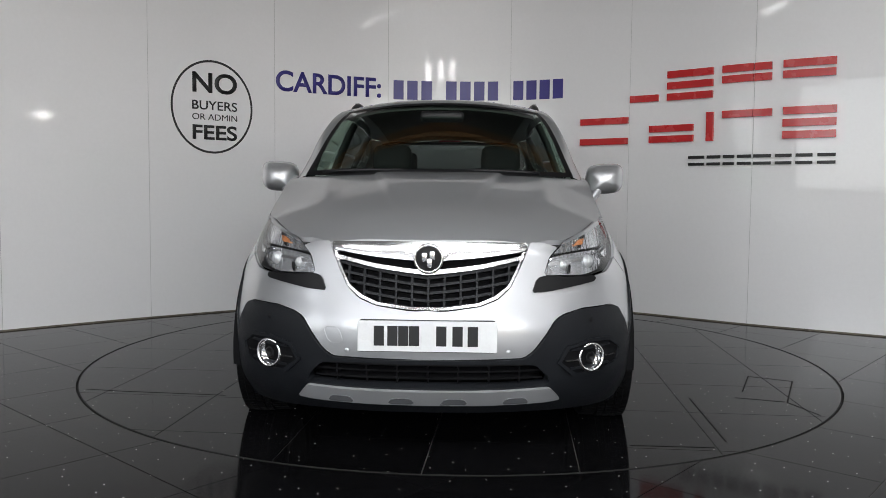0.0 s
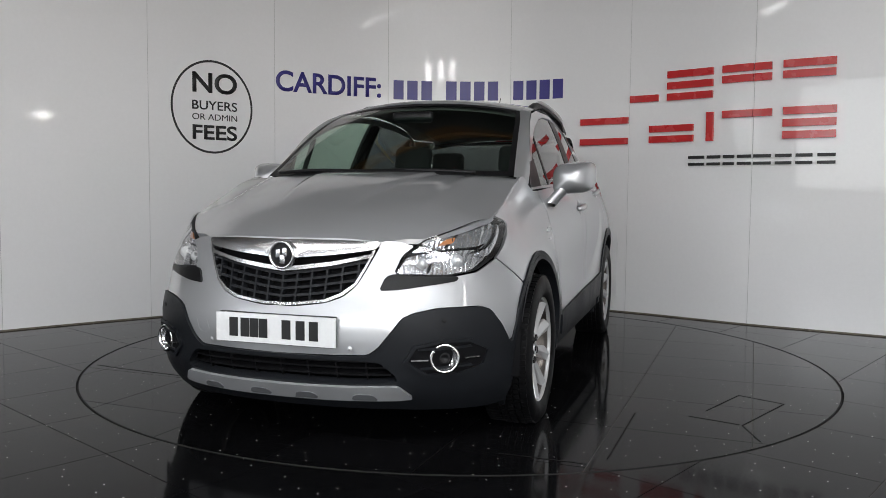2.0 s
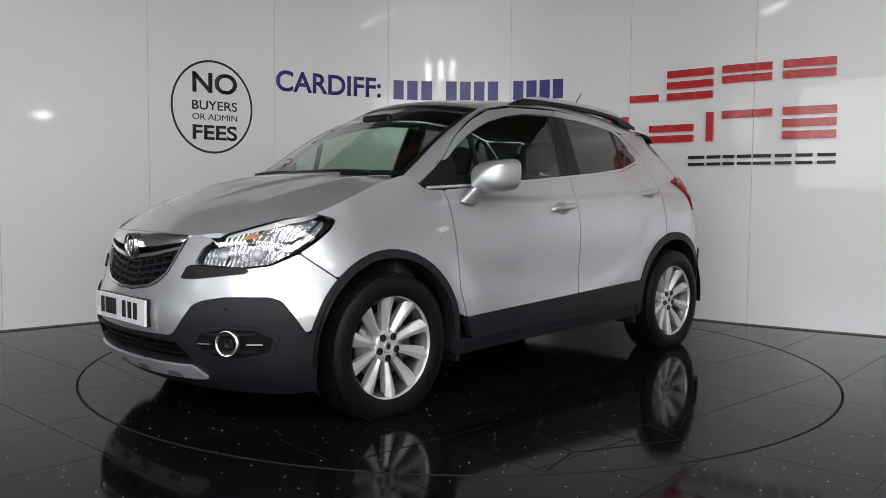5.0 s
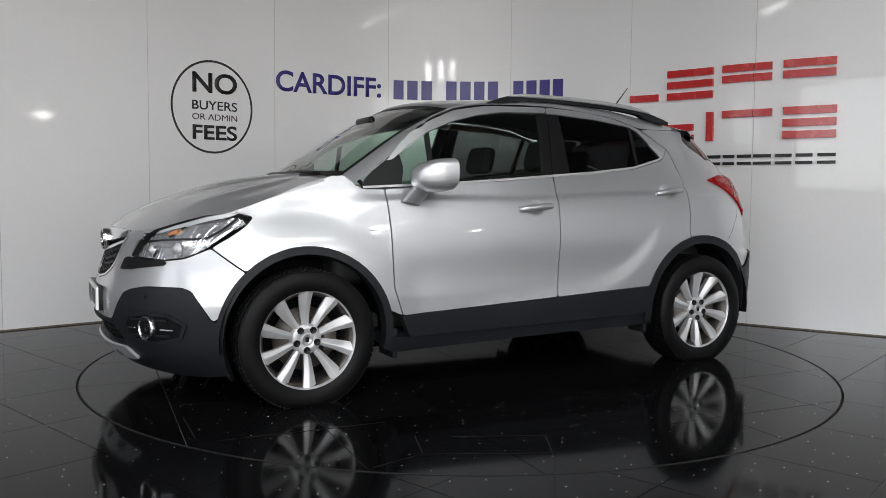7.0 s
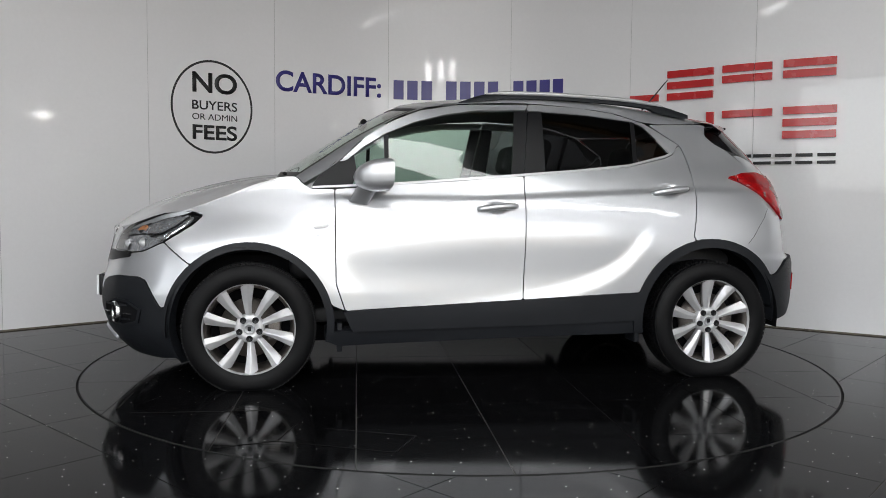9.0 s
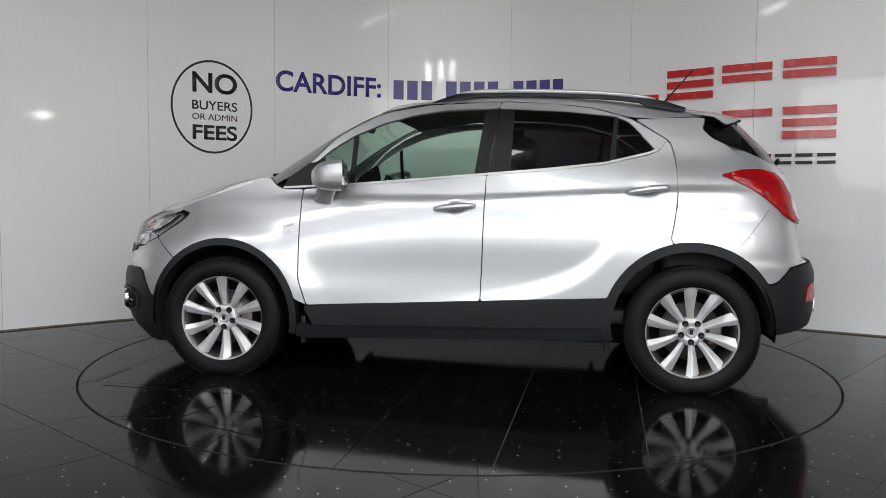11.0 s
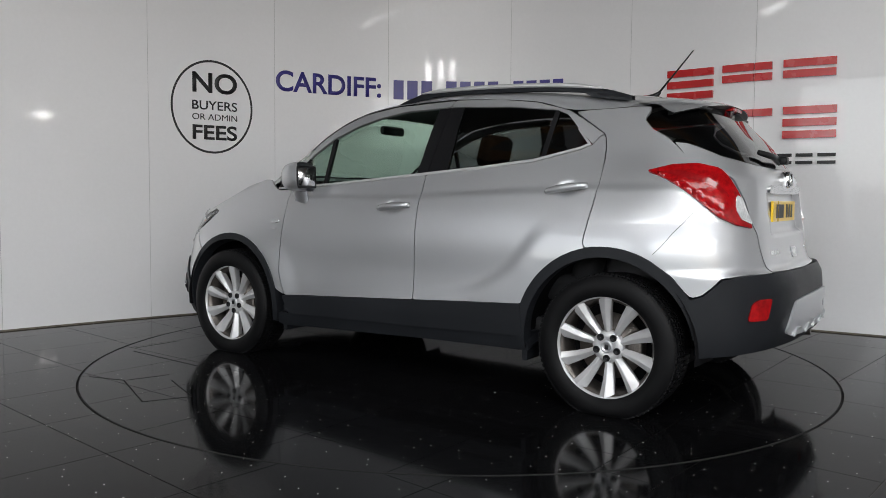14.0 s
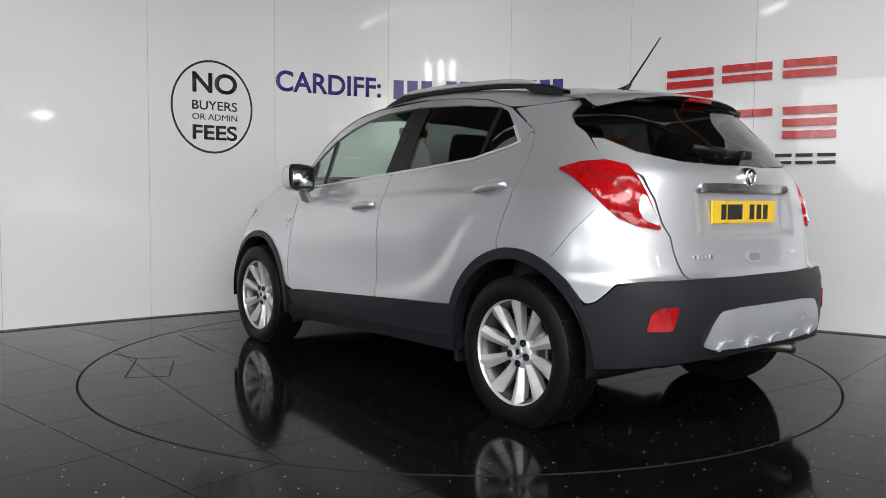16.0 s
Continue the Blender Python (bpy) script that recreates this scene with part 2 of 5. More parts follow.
def add_box(bm, x0, x1, y0, y1, z0, z1, bevel=0.0):
    r = bmesh.ops.create_cube(bm, size=1.0, matrix=Matrix.Translation(((x0 + x1) / 2, (y0 + y1) / 2, (z0 + z1) / 2)) @ Matrix.Diagonal((abs(x1 - x0), abs(y1 - y0), abs(z1 - z0), 1)))
    if bevel:
        es = list({e for v in r["verts"] for e in v.link_edges})
        bmesh.ops.bevel(bm, geom=es, offset=bevel, segments=3, profile=0.5, affect="EDGES")
    return bm


def add_cyl(bm, r1, r2, depth, m, seg=32):
    bmesh.ops.create_cone(bm, cap_ends=True, segments=seg, radius1=r1, radius2=r2, depth=depth, matrix=m)
    return bm


def sharp_edges(bm, deg=35):
    for e in bm.edges:
        if len(e.link_faces) == 2 and e.calc_face_angle(0) > radians(deg):
            e.smooth = False
    return bm


def spin(bm, profile, m=None, seg=64, closed=False):
    """A body of revolution about y from (radius, y) pairs."""
    rings = []
    for k in range(seg):
        a = 2 * math.pi * k / seg
        rings.append([bm.verts.new((r * math.cos(a), y, r * math.sin(a))) for r, y in profile])
    n = len(profile)
    for k in range(seg):
        a, b = rings[k], rings[(k + 1) % seg]
        for i in range(n if closed else n - 1):
            j = (i + 1) % n
            bm.faces.new((a[i], a[j], b[j], b[i]))
    bmesh.ops.recalc_face_normals(bm, faces=bm.faces)
    if m is not None:
        bmesh.ops.transform(bm, matrix=m, verts=bm.verts)
    return bm


def loft(bm, rows, thick=0.0):
    """A smooth sheet through rows of points, with a folded rim."""
    g = [[bm.verts.new(p) for p in row] for row in rows]
    fs = []
    for a, b in zip(g, g[1:]):
        for i in range(len(a) - 1):
            fs.append(bm.faces.new((a[i], a[i + 1], b[i + 1], b[i])))
    return bm


def sweep(bm, pts, radius, seg=8, flat=1.0):
    """A rod along points; flat squeezes it upright."""
    rings = []
    for i, p in enumerate(pts):
        d = (Vector(pts[min(i + 1, len(pts) - 1)]) - Vector(pts[max(i - 1, 0)])).normalized()
        s = d.cross(Vector((0, 0, 1)))
        s = s.normalized() if s.length > 1e-4 else Vector((1, 0, 0))
        t = s.cross(d)
        r = radius(i / (len(pts) - 1)) if callable(radius) else radius
        rings.append([bm.verts.new(Vector(p) + s * r * math.cos(a) + t * r * flat * math.sin(a)) for a in [2 * math.pi * k / seg for k in range(seg)]])
    for a, b in zip(rings, rings[1:]):
        for k in range(seg):
            bm.faces.new((a[k], a[(k + 1) % seg], b[(k + 1) % seg], b[k]))
    bm.faces.new(rings[0])
    bm.faces.new(rings[-1])
    bmesh.ops.recalc_face_normals(bm, faces=bm.faces)
    return bm


def rounded(pts, times=2, cut=0.014, keep=lambda p: False):
    """Rounds the corners of an outline on the shell, by a cut of about that many metres."""
    def near(p, a, lim):
        su = 2.57 if 1 < p[0] < 2 else 1.3
        d = math.hypot((a[0] - p[0]) * su, a[1] - p[1])
        q = min(0.25, lim / d) if d > 1e-9 else 0.0
        return (p[0] + (a[0] - p[0]) * q, p[1] + (a[1] - p[1]) * q)
    for _ in range(times):
        out = []
        for i, p in enumerate(pts):
            if keep(p):
                out.append(p)
            else:
                out += [near(p, pts[i - 1], cut), near(p, pts[(i + 1) % len(pts)], cut)]
        pts, cut = out, cut * 0.35
    return pts


def normal_at(u, z):
    h = 0.004
    a, b = Vector(skin(u + h, z)), Vector(skin(u - h, z))
    c, d = Vector(skin(u, z + h)), Vector(skin(u, z - h))
    n = (c - d).cross(a - b)
    return n.normalized()


def centred(p):
    return abs(p[0]) < 1e-4 or abs(p[0] - 3) < 1e-4


def shell(bm, pts, lift=0.0, depth=0.018, gap=0.0029, soft=2, du=0.05, dz=0.045, crown=0.0, cut=0.010):
    """Adds one panel of the car's shell, cut to an outline on it, with a rim folded inwards."""
    pts = rounded(pts, soft, cut, centred) if soft else list(pts)
    out = []
    area = sum(a[0] * b[1] - b[0] * a[1] for a, b in zip(pts, pts[1:] + pts[:1]))
    sg = 1 if area > 0 else -1
    for i, p in enumerate(pts):
        if centred(p):
            out.append(p)
            continue
        mu = (Vector(skin(p[0] + 0.002, p[1])) - Vector(skin(p[0] - 0.002, p[1]))).length / 0.004 + 1e-6
        a, b = pts[i - 1], pts[(i + 1) % len(pts)]
        n = Vector((0, 0))
        for q, r in ((a, p), (p, b)):
            d = Vector(((r[0] - q[0]) * mu, r[1] - q[1]))
            if d.length > 1e-7:
                n += Vector((-d.y, d.x)).normalized()
        n = n.normalized() * gap * sg if n.length > 1e-6 else n
        out.append((p[0] + n.x / mu, p[1] + n.y))
    tmp = bmesh.new()
    tmp.faces.new([tmp.verts.new((u, z, 0)) for u, z in out])
    us, zs = [p[0] for p in out], [p[1] for p in out]
    for lo, hi, step, ax in ((min(us), max(us), du, 0), (min(zs), max(zs), dz, 1)):
        k = math.floor(lo / step) + 1
        while k * step < hi:
            co, no = [0, 0, 0], [0, 0, 0]
            co[ax], no[ax] = k * step, 1
            bmesh.ops.bisect_plane(tmp, geom=tmp.verts[:] + tmp.edges[:] + tmp.faces[:], plane_co=co, plane_no=no, dist=1e-6)
            k += 1
    bmesh.ops.triangulate(tmp, faces=[f for f in tmp.faces if len(f.verts) > 4])
    tmp.verts.index_update()
    flip = False
    top, low = {}, {}
    for v in tmp.verts:
        u, z = v.co.x, v.co.y
        p, n = Vector(skin(u, z)), normal_at(u, z)
        if n.dot(Vector((p.x * 0.5, p.y, 0.0))) < 0:
            n = -n
        on_rim = any(len(e.link_faces) == 1 for e in v.link_edges)
        top[v.index] = bm.verts.new(p + n * (lift + (0.0 if on_rim else crown)))
        if on_rim and depth:
            low[v.index] = bm.verts.new(p + n * (lift - depth))
    for f in tmp.faces:
        try:
            g = bm.faces.new([top[v.index] for v in f.verts])
        except ValueError:
            continue
        g.normal_update()
        if g.normal.dot(Vector((g.verts[0].co.x * 0.5, g.verts[0].co.y, 0.0))) < 0:
            g.normal_flip()
    if depth:
        for e in tmp.edges:
            if len(e.link_faces) == 1:
                a, b = e.verts
                if abs(skin(a.co.x, a.co.y)[1]) < 1e-4 and abs(skin(b.co.x, b.co.y)[1]) < 1e-4:
                    continue
                bm.faces.new((top[a.index], top[b.index], low[b.index], low[a.index]))
                ed = bm.edges.get((top[a.index], top[b.index]))
                ed.smooth = False
    tmp.free()
    return bm


def mirror_of(bm):
    """The same mesh on the car's other side."""
    c = bm.copy()
    bmesh.ops.scale(c, vec=(1, -1, 1), verts=c.verts)
    bmesh.ops.reverse_faces(c, faces=c.faces)
    return c


def both(bm):
    """Joins the mesh with its mirror image."""
    c = mirror_of(bm)
    me = bpy.data.meshes.new("tmp")
    c.to_mesh(me)
    c.free()
    bm.from_mesh(me)
    bpy.data.meshes.remove(me)
    bmesh.ops.remove_doubles(bm, verts=bm.verts, dist=1e-5)
    return bm

# ---- the showroom ----
def thing(name, label, category, kind="", group=""):
    return tagged(new(name), label, category, group, kind)


TILE = 0.578
DISC_R, RING_GAP = 2.203, 0.007
JOINTS = [(-4.05, -0.10), (-3.31, 0.65), (-2.50, 1.37), (-1.63, 2.02), (-0.67, 2.50), (0.48, 2.55), (1.49, 2.02), (2.34, 1.39), (3.19, 0.88), (4.10, 0.35), (4.95, -0.30)]
WALL_H = 3.25


def on_wall(i, x, y, z):
    """A point of the curved wall: panel i, metres along it, out from it (negative: towards the room) and up."""
    p = [Vector(JOINTS[k]) for k in (max(i - 1, 0), i, i + 1, min(i + 2, len(JOINTS) - 1))]
    h, t = (p[2] - p[1]).length, 0.0
    t = x / h
    m1, m2 = (p[2] - p[0]) * 0.5, (p[3] - p[1]) * 0.5
    c = p[1] * (2 * t**3 - 3 * t * t + 1) + m1 * (t**3 - 2 * t * t + t) + p[2] * (3 * t * t - 2 * t**3) + m2 * (t**3 - t * t)
    d = p[1] * (6 * t * t - 6 * t) + m1 * (3 * t * t - 4 * t + 1) + p[2] * (6 * t - 6 * t * t) + m2 * (3 * t * t - 2 * t)
    n = Vector((-d.y, d.x)).normalized()
    return Vector((c.x + n.x * y, c.y + n.y * y, z))


def bend(bm, i):
    """Lays a mesh built flat along the wall's panel i onto its curve."""
    for v in bm.verts:
        v.co = on_wall(i, *v.co)
    return bm


def slab(x0, x1, y0, y1, z0, z1, n):
    """A flat slab cut into columns, so that it can be bent."""
    bm = bmesh.new()
    ring = []
    for k in range(n + 1):
        x = x0 + (x1 - x0) * k / n
        ring.append([bm.verts.new((x, y, z)) for y, z in ((y0, z0), (y0, z1), (y1, z1), (y1, z0))])
    for a, b in zip(ring, ring[1:]):
        for k in range(4):
            f = bm.faces.new((a[k], a[(k + 1) % 4], b[(k + 1) % 4], b[k]))
            f.smooth = True
    bm.faces.new(ring[0])
    bm.faces.new(ring[-1])
    bmesh.ops.recalc_face_normals(bm, faces=bm.faces)
    for e in bm.edges:
        if len(e.link_faces) == 2 and e.calc_face_angle(0) > 0.8:
            e.smooth = False
    return bm


def build_walls():
    wall = tagged(new("wall_north"), "glossy white panelled wall curving behind the turntable", "wall", kind="structure")
    for i, ((x0, y0), (x1, y1)) in enumerate(zip(JOINTS, JOINTS[1:])):
        length = math.hypot(x1 - x0, y1 - y0)
        part("wall_panel", bend(slab(0.0018, length - 0.0018, 0, 0.05, 0.0, WALL_H, 14), i), M_WALL, wall, flat=True)
        part("joint_backing", bend(slab(0, length, 0.004, 0.045, 0.0, WALL_H - 0.01, 6), i), M_JOINT, wall, flat=True)
        part("base_seal", bend(slab(0, length, -0.0035, 0.0, 0.0, 0.011, 6), i), M_SEAL, wall, flat=True)
    part("hatch", bend(slab(0.878, 1.058, -0.005, 0.0, 0.125, 0.71, 4), 5), M_WALL, wall, "small white access hatch flush in the wall", flat=True)
    # the hall round and behind the camera
    for name, label, box in (
            ("wall_east", "plain grey hall wall", (8.0, 8.2, -11, 4.0)),
            ("wall_back", "plain dark grey hall wall behind the white panels", (-8.2, 8.2, 4.0, 4.2))):
        bm = add_box(bmesh.new(), *box, 0, 5.2)
        tagged(part(name, bm, M_ROOMDARK if name == "wall_back" else M_ROOM, None, flat=True), label, "wall", kind="structure")
    west = tagged(new("wall_west"), "dark grey hall wall with a bright side door opening", "wall", kind="structure")
    for y0, y1, z0, z1 in ((-11, -8.7, 0, 5.2), (-5.7, 4.0, 0, 5.2), (-8.7, -5.7, 3.4, 5.2)):
        part("wall_section", add_box(bmesh.new(), -8.2, -8.0, y0, y1, z0, z1), M_ROOMDARK, west, flat=True)
    south = tagged(new("wall_south"), "hall wall with a wide bright roller door opening", "wall", kind="structure")
    for box in ((-8.2, -7.5, 0, 5.2), (7.5, 8.2, 0, 5.2), (-7.5, 7.5, 3.9, 5.2)):
        part("wall_section", add_box(bmesh.new(), box[0], box[1], -11.2, -11, box[2], box[3]), M_ROOM, south, flat=True)
    bm = bmesh.new()
    add_box(bm, -8.2, 8.2, -11.2, 4.2, 5.2, 5.35)
    tagged(part("ceiling", bm, M_CEIL, None, flat=True), "grey profiled sheet roof with skylights", "ceiling", kind="structure")


def clip_disc(poly, r):
    """The part of a tile inside the circle."""
    n = 96
    for k in range(n):
        a = 2 * math.pi * k / n
        nx, ny = math.cos(a), math.sin(a)
        out = []
        for i, p in enumerate(poly):
            q = poly[i - 1]
            dp, dq = p[0] * nx + p[1] * ny - r, q[0] * nx + q[1] * ny - r
            if (dp <= 0) != (dq <= 0):
                t = dq / (dq - dp)
                out.append((q[0] + (p[0] - q[0]) * t, q[1] + (p[1] - q[1]) * t))
            if dp <= 0:
                out.append(p)
        poly = out
        if not poly:
            break
    return poly


def clip_ring(poly, r):
    """The part of a tile outside the circle."""
    dense = []
    for i, p in enumerate(poly):
        q = poly[(i + 1) % len(poly)]
        for k in range(60):
            dense.append((p[0] + (q[0] - p[0]) * k / 60, p[1] + (q[1] - p[1]) * k / 60))
    ins = [math.hypot(*p) < r for p in dense]
    if not any(ins):
        return poly
    if all(ins):
        return []
    s = next(i for i in range(len(dense)) if ins[i - 1] and not ins[i])
    dense, ins = dense[s:] + dense[:s], ins[s:] + ins[:s]
    keep = [p for p, f in zip(dense, ins) if not f]
    a0, a1 = math.atan2(keep[-1][1], keep[-1][0]), math.atan2(keep[0][1], keep[0][0])
    d = (a1 - a0 + math.pi) % (2 * math.pi) - math.pi
    return keep + [(r * math.cos(a0 + d * k / 10), r * math.sin(a0 + d * k / 10)) for k in range(11)]


def tile_mesh(bm, poly, top=0.0, deep=0.010):
    poly = [p for i, p in enumerate(poly) if math.hypot(p[0] - poly[i - 1][0], p[1] - poly[i - 1][1]) > 1e-4]
    if len(poly) < 3 or abs(sum(a[0] * b[1] - b[0] * a[1] for a, b in zip(poly, poly[1:] + poly[:1]))) < 4e-4:
        return False
    up = [bm.verts.new((x, y, top)) for x, y in poly]
    dn = [bm.verts.new((x, y, top - deep)) for x, y in poly]
    bm.faces.new(up)
    for i in range(len(poly)):
        bm.faces.new((up[i - 1], up[i], dn[i], dn[i - 1]))
    bmesh.ops.recalc_face_normals(bm, faces=bm.faces)
    return True


def grid_cell(i, j, ang, o1, o2, g=0.0019):
    """A square tile of a grid of lines at an angle, with its joints taken off."""
    a = radians(ang)
    d, n = (math.cos(a), math.sin(a)), (-math.sin(a), math.cos(a))
    return [(d[0] * s + n[0] * t, d[1] * s + n[1] * t) for s, t in (
        (o1 + i * TILE + g, o2 + j * TILE + g), (o1 + (i + 1) * TILE - g, o2 + j * TILE + g),
        (o1 + (i + 1) * TILE - g, o2 + (j + 1) * TILE - g), (o1 + i * TILE + g, o2 + (j + 1) * TILE - g))]


def build_floor():
    floor = tagged(new("floor"), "polished black tiled showroom floor with pale joints", "floor", kind="structure")
    rest_bm = bmesh.new()
    cut = DISC_R + RING_GAP
    ring = bmesh.new()
    inner = [ring.verts.new((cut * math.cos(k * math.pi / 64), cut * math.sin(k * math.pi / 64), -0.0035)) for k in range(128)]
    outer = [ring.verts.new((14 * math.cos(k * math.pi / 64), 14 * math.sin(k * math.pi / 64), -0.0035)) for k in range(128)]
    for k in range(128):
        ring.faces.new((inner[k - 1], outer[k - 1], outer[k], inner[k]))
    part("grout_bed", ring, M_GROUT, floor, flat=True)
    pit = bmesh.new()
    add_cyl(pit, cut + 0.1, cut + 0.1, 0.02, Matrix.Translation((0, 0, -0.075)), 96)
    part("turntable_pit", pit, M_GAP, floor, flat=True)
    for i in range(-28, 28):
        for j in range(-28, 28):
            poly = grid_cell(i, j, -40.5, -2.03, -1.84)
            cx, cy = sum(p[0] for p in poly) / 4, sum(p[1] for p in poly) / 4
            if cy > 3.5 or cy < -11 or abs(cx) > 8:
                continue
            poly = clip_ring(poly, cut)
            if not poly:
                continue
            if math.hypot(cx, cy) < 3.9 and cy > -3.2:
                b = bmesh.new()
                if tile_mesh(b, poly):
                    part("tile", b, M_TILE, floor, flat=True)
                else:
                    b.free()
            else:
                tile_mesh(rest_bm, poly)
    tagged(part("far_tiles", rest_bm, M_TILE, floor, flat=True), "black floor tiles farther off", kind="stuff")


def build_turntable():
    t = thing("turntable", "round revolving turntable tiled like the floor", "turntable")
    bm = bmesh.new()
    add_cyl(bm, DISC_R - 0.003, DISC_R - 0.003, 0.05, Matrix.Translation((0, 0, -0.029)), 128)
    part("platform", bm, M_GROUT, t, flat=True)
    bm = bmesh.new()
    spin(bm, [(DISC_R - 0.006, 0.0012), (DISC_R, 0.0012), (DISC_R, -0.03), (DISC_R - 0.006, -0.03)], pose(0, 0, 0, 90), 128, True)
    part("rim", bm, M_GAP, t, "thin black rubber edge strip", flat=True)
    for i in range(-5, 6):
        for j in range(-5, 6):
            poly = clip_disc(grid_cell(i, j, -3.5, 0.06, 0.03), DISC_R - 0.007)
            if len(poly) > 2:
                b = bmesh.new()
                if tile_mesh(b, poly, 0.0, 0.0038):
                    part("tile", b, M_TILE, t, flat=True)
                else:
                    b.free()
    # dark scuffs and chipped joints on the disc
    for run in SCUFFS:
        bm = bmesh.new()
        for (x0, y0), (x1, y1) in zip(run, run[1:]):
            n = Vector((y0 - y1, x1 - x0, 0)).normalized() * 0.0035
            bm.faces.new([bm.verts.new(v) for v in (Vector((x0, y0, 0.0009)) + n, Vector((x0, y0, 0.0009)) - n, Vector((x1, y1, 0.0009)) - n, Vector((x1, y1, 0.0009)) + n)])
        part("scuff", bm, M_SCUFF, t, "thin dark scuff mark", flat=True)
    return t


SCUFFS = [[(1.30, 1.72), (1.07, 1.66), (0.60, 1.875), (0.49, 1.67), (0.86, 1.51)], [(0.99, 1.43), (1.06, 1.65)], [(1.81, 0.73), (1.82, 1.07)], [(1.03, -1.90), (1.06, -1.71), (1.11, -1.15)], [(1.74, 1.14), (1.02, 1.19)]]


def text_part(word, x, z, height, width, material, parent, m, name="word", deep=0.003, heavy=0.012):
    """A word in raised letters, fitted to its height and width."""
    cu = bpy.data.curves.new(name, "FONT")
    cu.body, cu.size, cu.extrude, cu.offset = word, 1.0, 0.0, heavy
    ob = bpy.data.objects.new("tmp_word", cu)
    scene.collection.objects.link(ob)
    bpy.context.view_layer.update()
    me = bpy.data.meshes.new_from_object(ob.evaluated_get(bpy.context.evaluated_depsgraph_get()))
    bpy.data.objects.remove(ob)
    bm = bmesh.new()
    bm.from_mesh(me)
    bpy.data.meshes.remove(me)
    xs, ys = [v.co.x for v in bm.verts], [v.co.y for v in bm.verts]
    sx, sy = width / (max(xs) - min(xs)), height / (max(ys) - min(ys))
    for v in bm.verts:
        v.co = Vector((x + (v.co.x - min(xs)) * sx, -0.001, z + (v.co.y - min(ys)) * sy))
    r = bmesh.ops.extrude_face_region(bm, geom=bm.faces[:])
    bmesh.ops.translate(bm, vec=(0, -deep, 0), verts=[g for g in r["geom"] if isinstance(g, bmesh.types.BMVert)])
    bmesh.ops.recalc_face_normals(bm, faces=bm.faces)
    return part(name, bend(bm, m), material, parent, flat=True)


def bar(x0, x1, z0, z1, material, parent, m, deep=0.004, name="bar"):
    return part(name, bend(slab(x0, x1, -deep - 0.001, -0.001, z0, z1, 4), m), material, parent, flat=True)


def build_signs():
    # round fee notice
    s = thing("fee_notice", "round black outlined fee notice on the white wall", "sign")
    bm = bmesh.new()
    spin(bm, [(0.372, -0.004), (0.390, -0.004), (0.390, -0.001), (0.372, -0.001)], None, 96, True)
    for v in bm.verts:
        v.co = Vector((0.530 + v.co.x * 0.90, v.co.y, 1.748 + v.co.z))
    part("ring", bend(bm, 2), M_INK, s, flat=True)
    text_part("NO", 0.360, 1.862, 0.172, 0.384, M_INK, s, 2, heavy=0.022)
    text_part("BUYERS", 0.356, 1.722, 0.076, 0.388, M_INK, s, 2, heavy=0.008)
    text_part("OR ADMIN", 0.356, 1.637, 0.052, 0.388, M_INK, s, 2, heavy=0.0)
    text_part("FEES", 0.358, 1.472, 0.124, 0.384, M_INK, s, 2, heavy=0.022)
    # town and telephone line
    s = thing("wall_lettering", "dark blue lettering with a town and a masked number", "sign")
    text_part("CARDIFF:", 0.010, 1.932, 0.185, 0.995, M_BLUE, s, 3, heavy=0.02)
    for f, x0, step, n, z in ((4, 0.052, 0.133, 3, 1.924), (4, 0.545, 0.129, 4, 1.926), (5, 0.028, 0.128, 4, 1.926)):
        for k in range(n):
            bar(x0 + k * step, x0 + k * step + 0.098, z, z + 0.178, M_BLUE, s, f)
    # trader's name, as plain bars
    s = thing("red_logo_sign", "raised red and black bars of a trader's logo on the wall", "sign")
    d = 0.028

    def cell(f, x0, x1, z0, z1, rows):
        h = (z1 - z0)
        for a, b in rows:
            bar(x0, x1, z0 + a * h, z0 + b * h, M_SIGNRED, s, f, d)

    three, two, one, low = ((0, 0.24), (0.38, 0.62), (0.76, 1)), ((0.42, 0.66), (0.76, 1)), ((0.76, 1),), ((0, 0.24),)
    cell(6, 0.01, 0.258, 1.842, 2.085, low)
    cell(6, 0.335, 0.725, 1.840, 2.086, three)
    cell(6, 0.803, 1.052, 1.846, 2.088, two)
    cell(7, 0.002, 0.128, 1.846, 2.088, two)
    cell(7, 0.210, 0.586, 1.850, 2.092, two)
    cell(5, 0.690, 1.135, 1.486, 1.722, ((0, 0.24), (0.76, 1)))
    cell(6, 0.185, 0.568, 1.490, 1.724, ((0, 0.24), (0.38, 0.62)))
    bar(0.680, 0.738, 1.488, 1.724, M_SIGNRED, s, 6, d)
    cell(6, 0.812, 1.055, 1.486, 1.726, one)
    cell(7, 0.002, 0.138, 1.486, 1.726, one)
    cell(7, 0.218, 0.600, 1.486, 1.731, three)
    for f, x0, x1 in ((6, 0.532, 0.665), (6, 0.690, 0.80), (6, 0.825, 0.915), (6, 0.94, 1.05), (7, 0.01, 0.14), (7, 0.17, 0.29), (7, 0.32, 0.44), (7, 0.475, 0.603)):
        bar(x0, x1, 1.345, 1.370, M_INK, s, f, 0.018)
        bar(x0, x1, 1.289, 1.312, M_INK, s, f, 0.018)


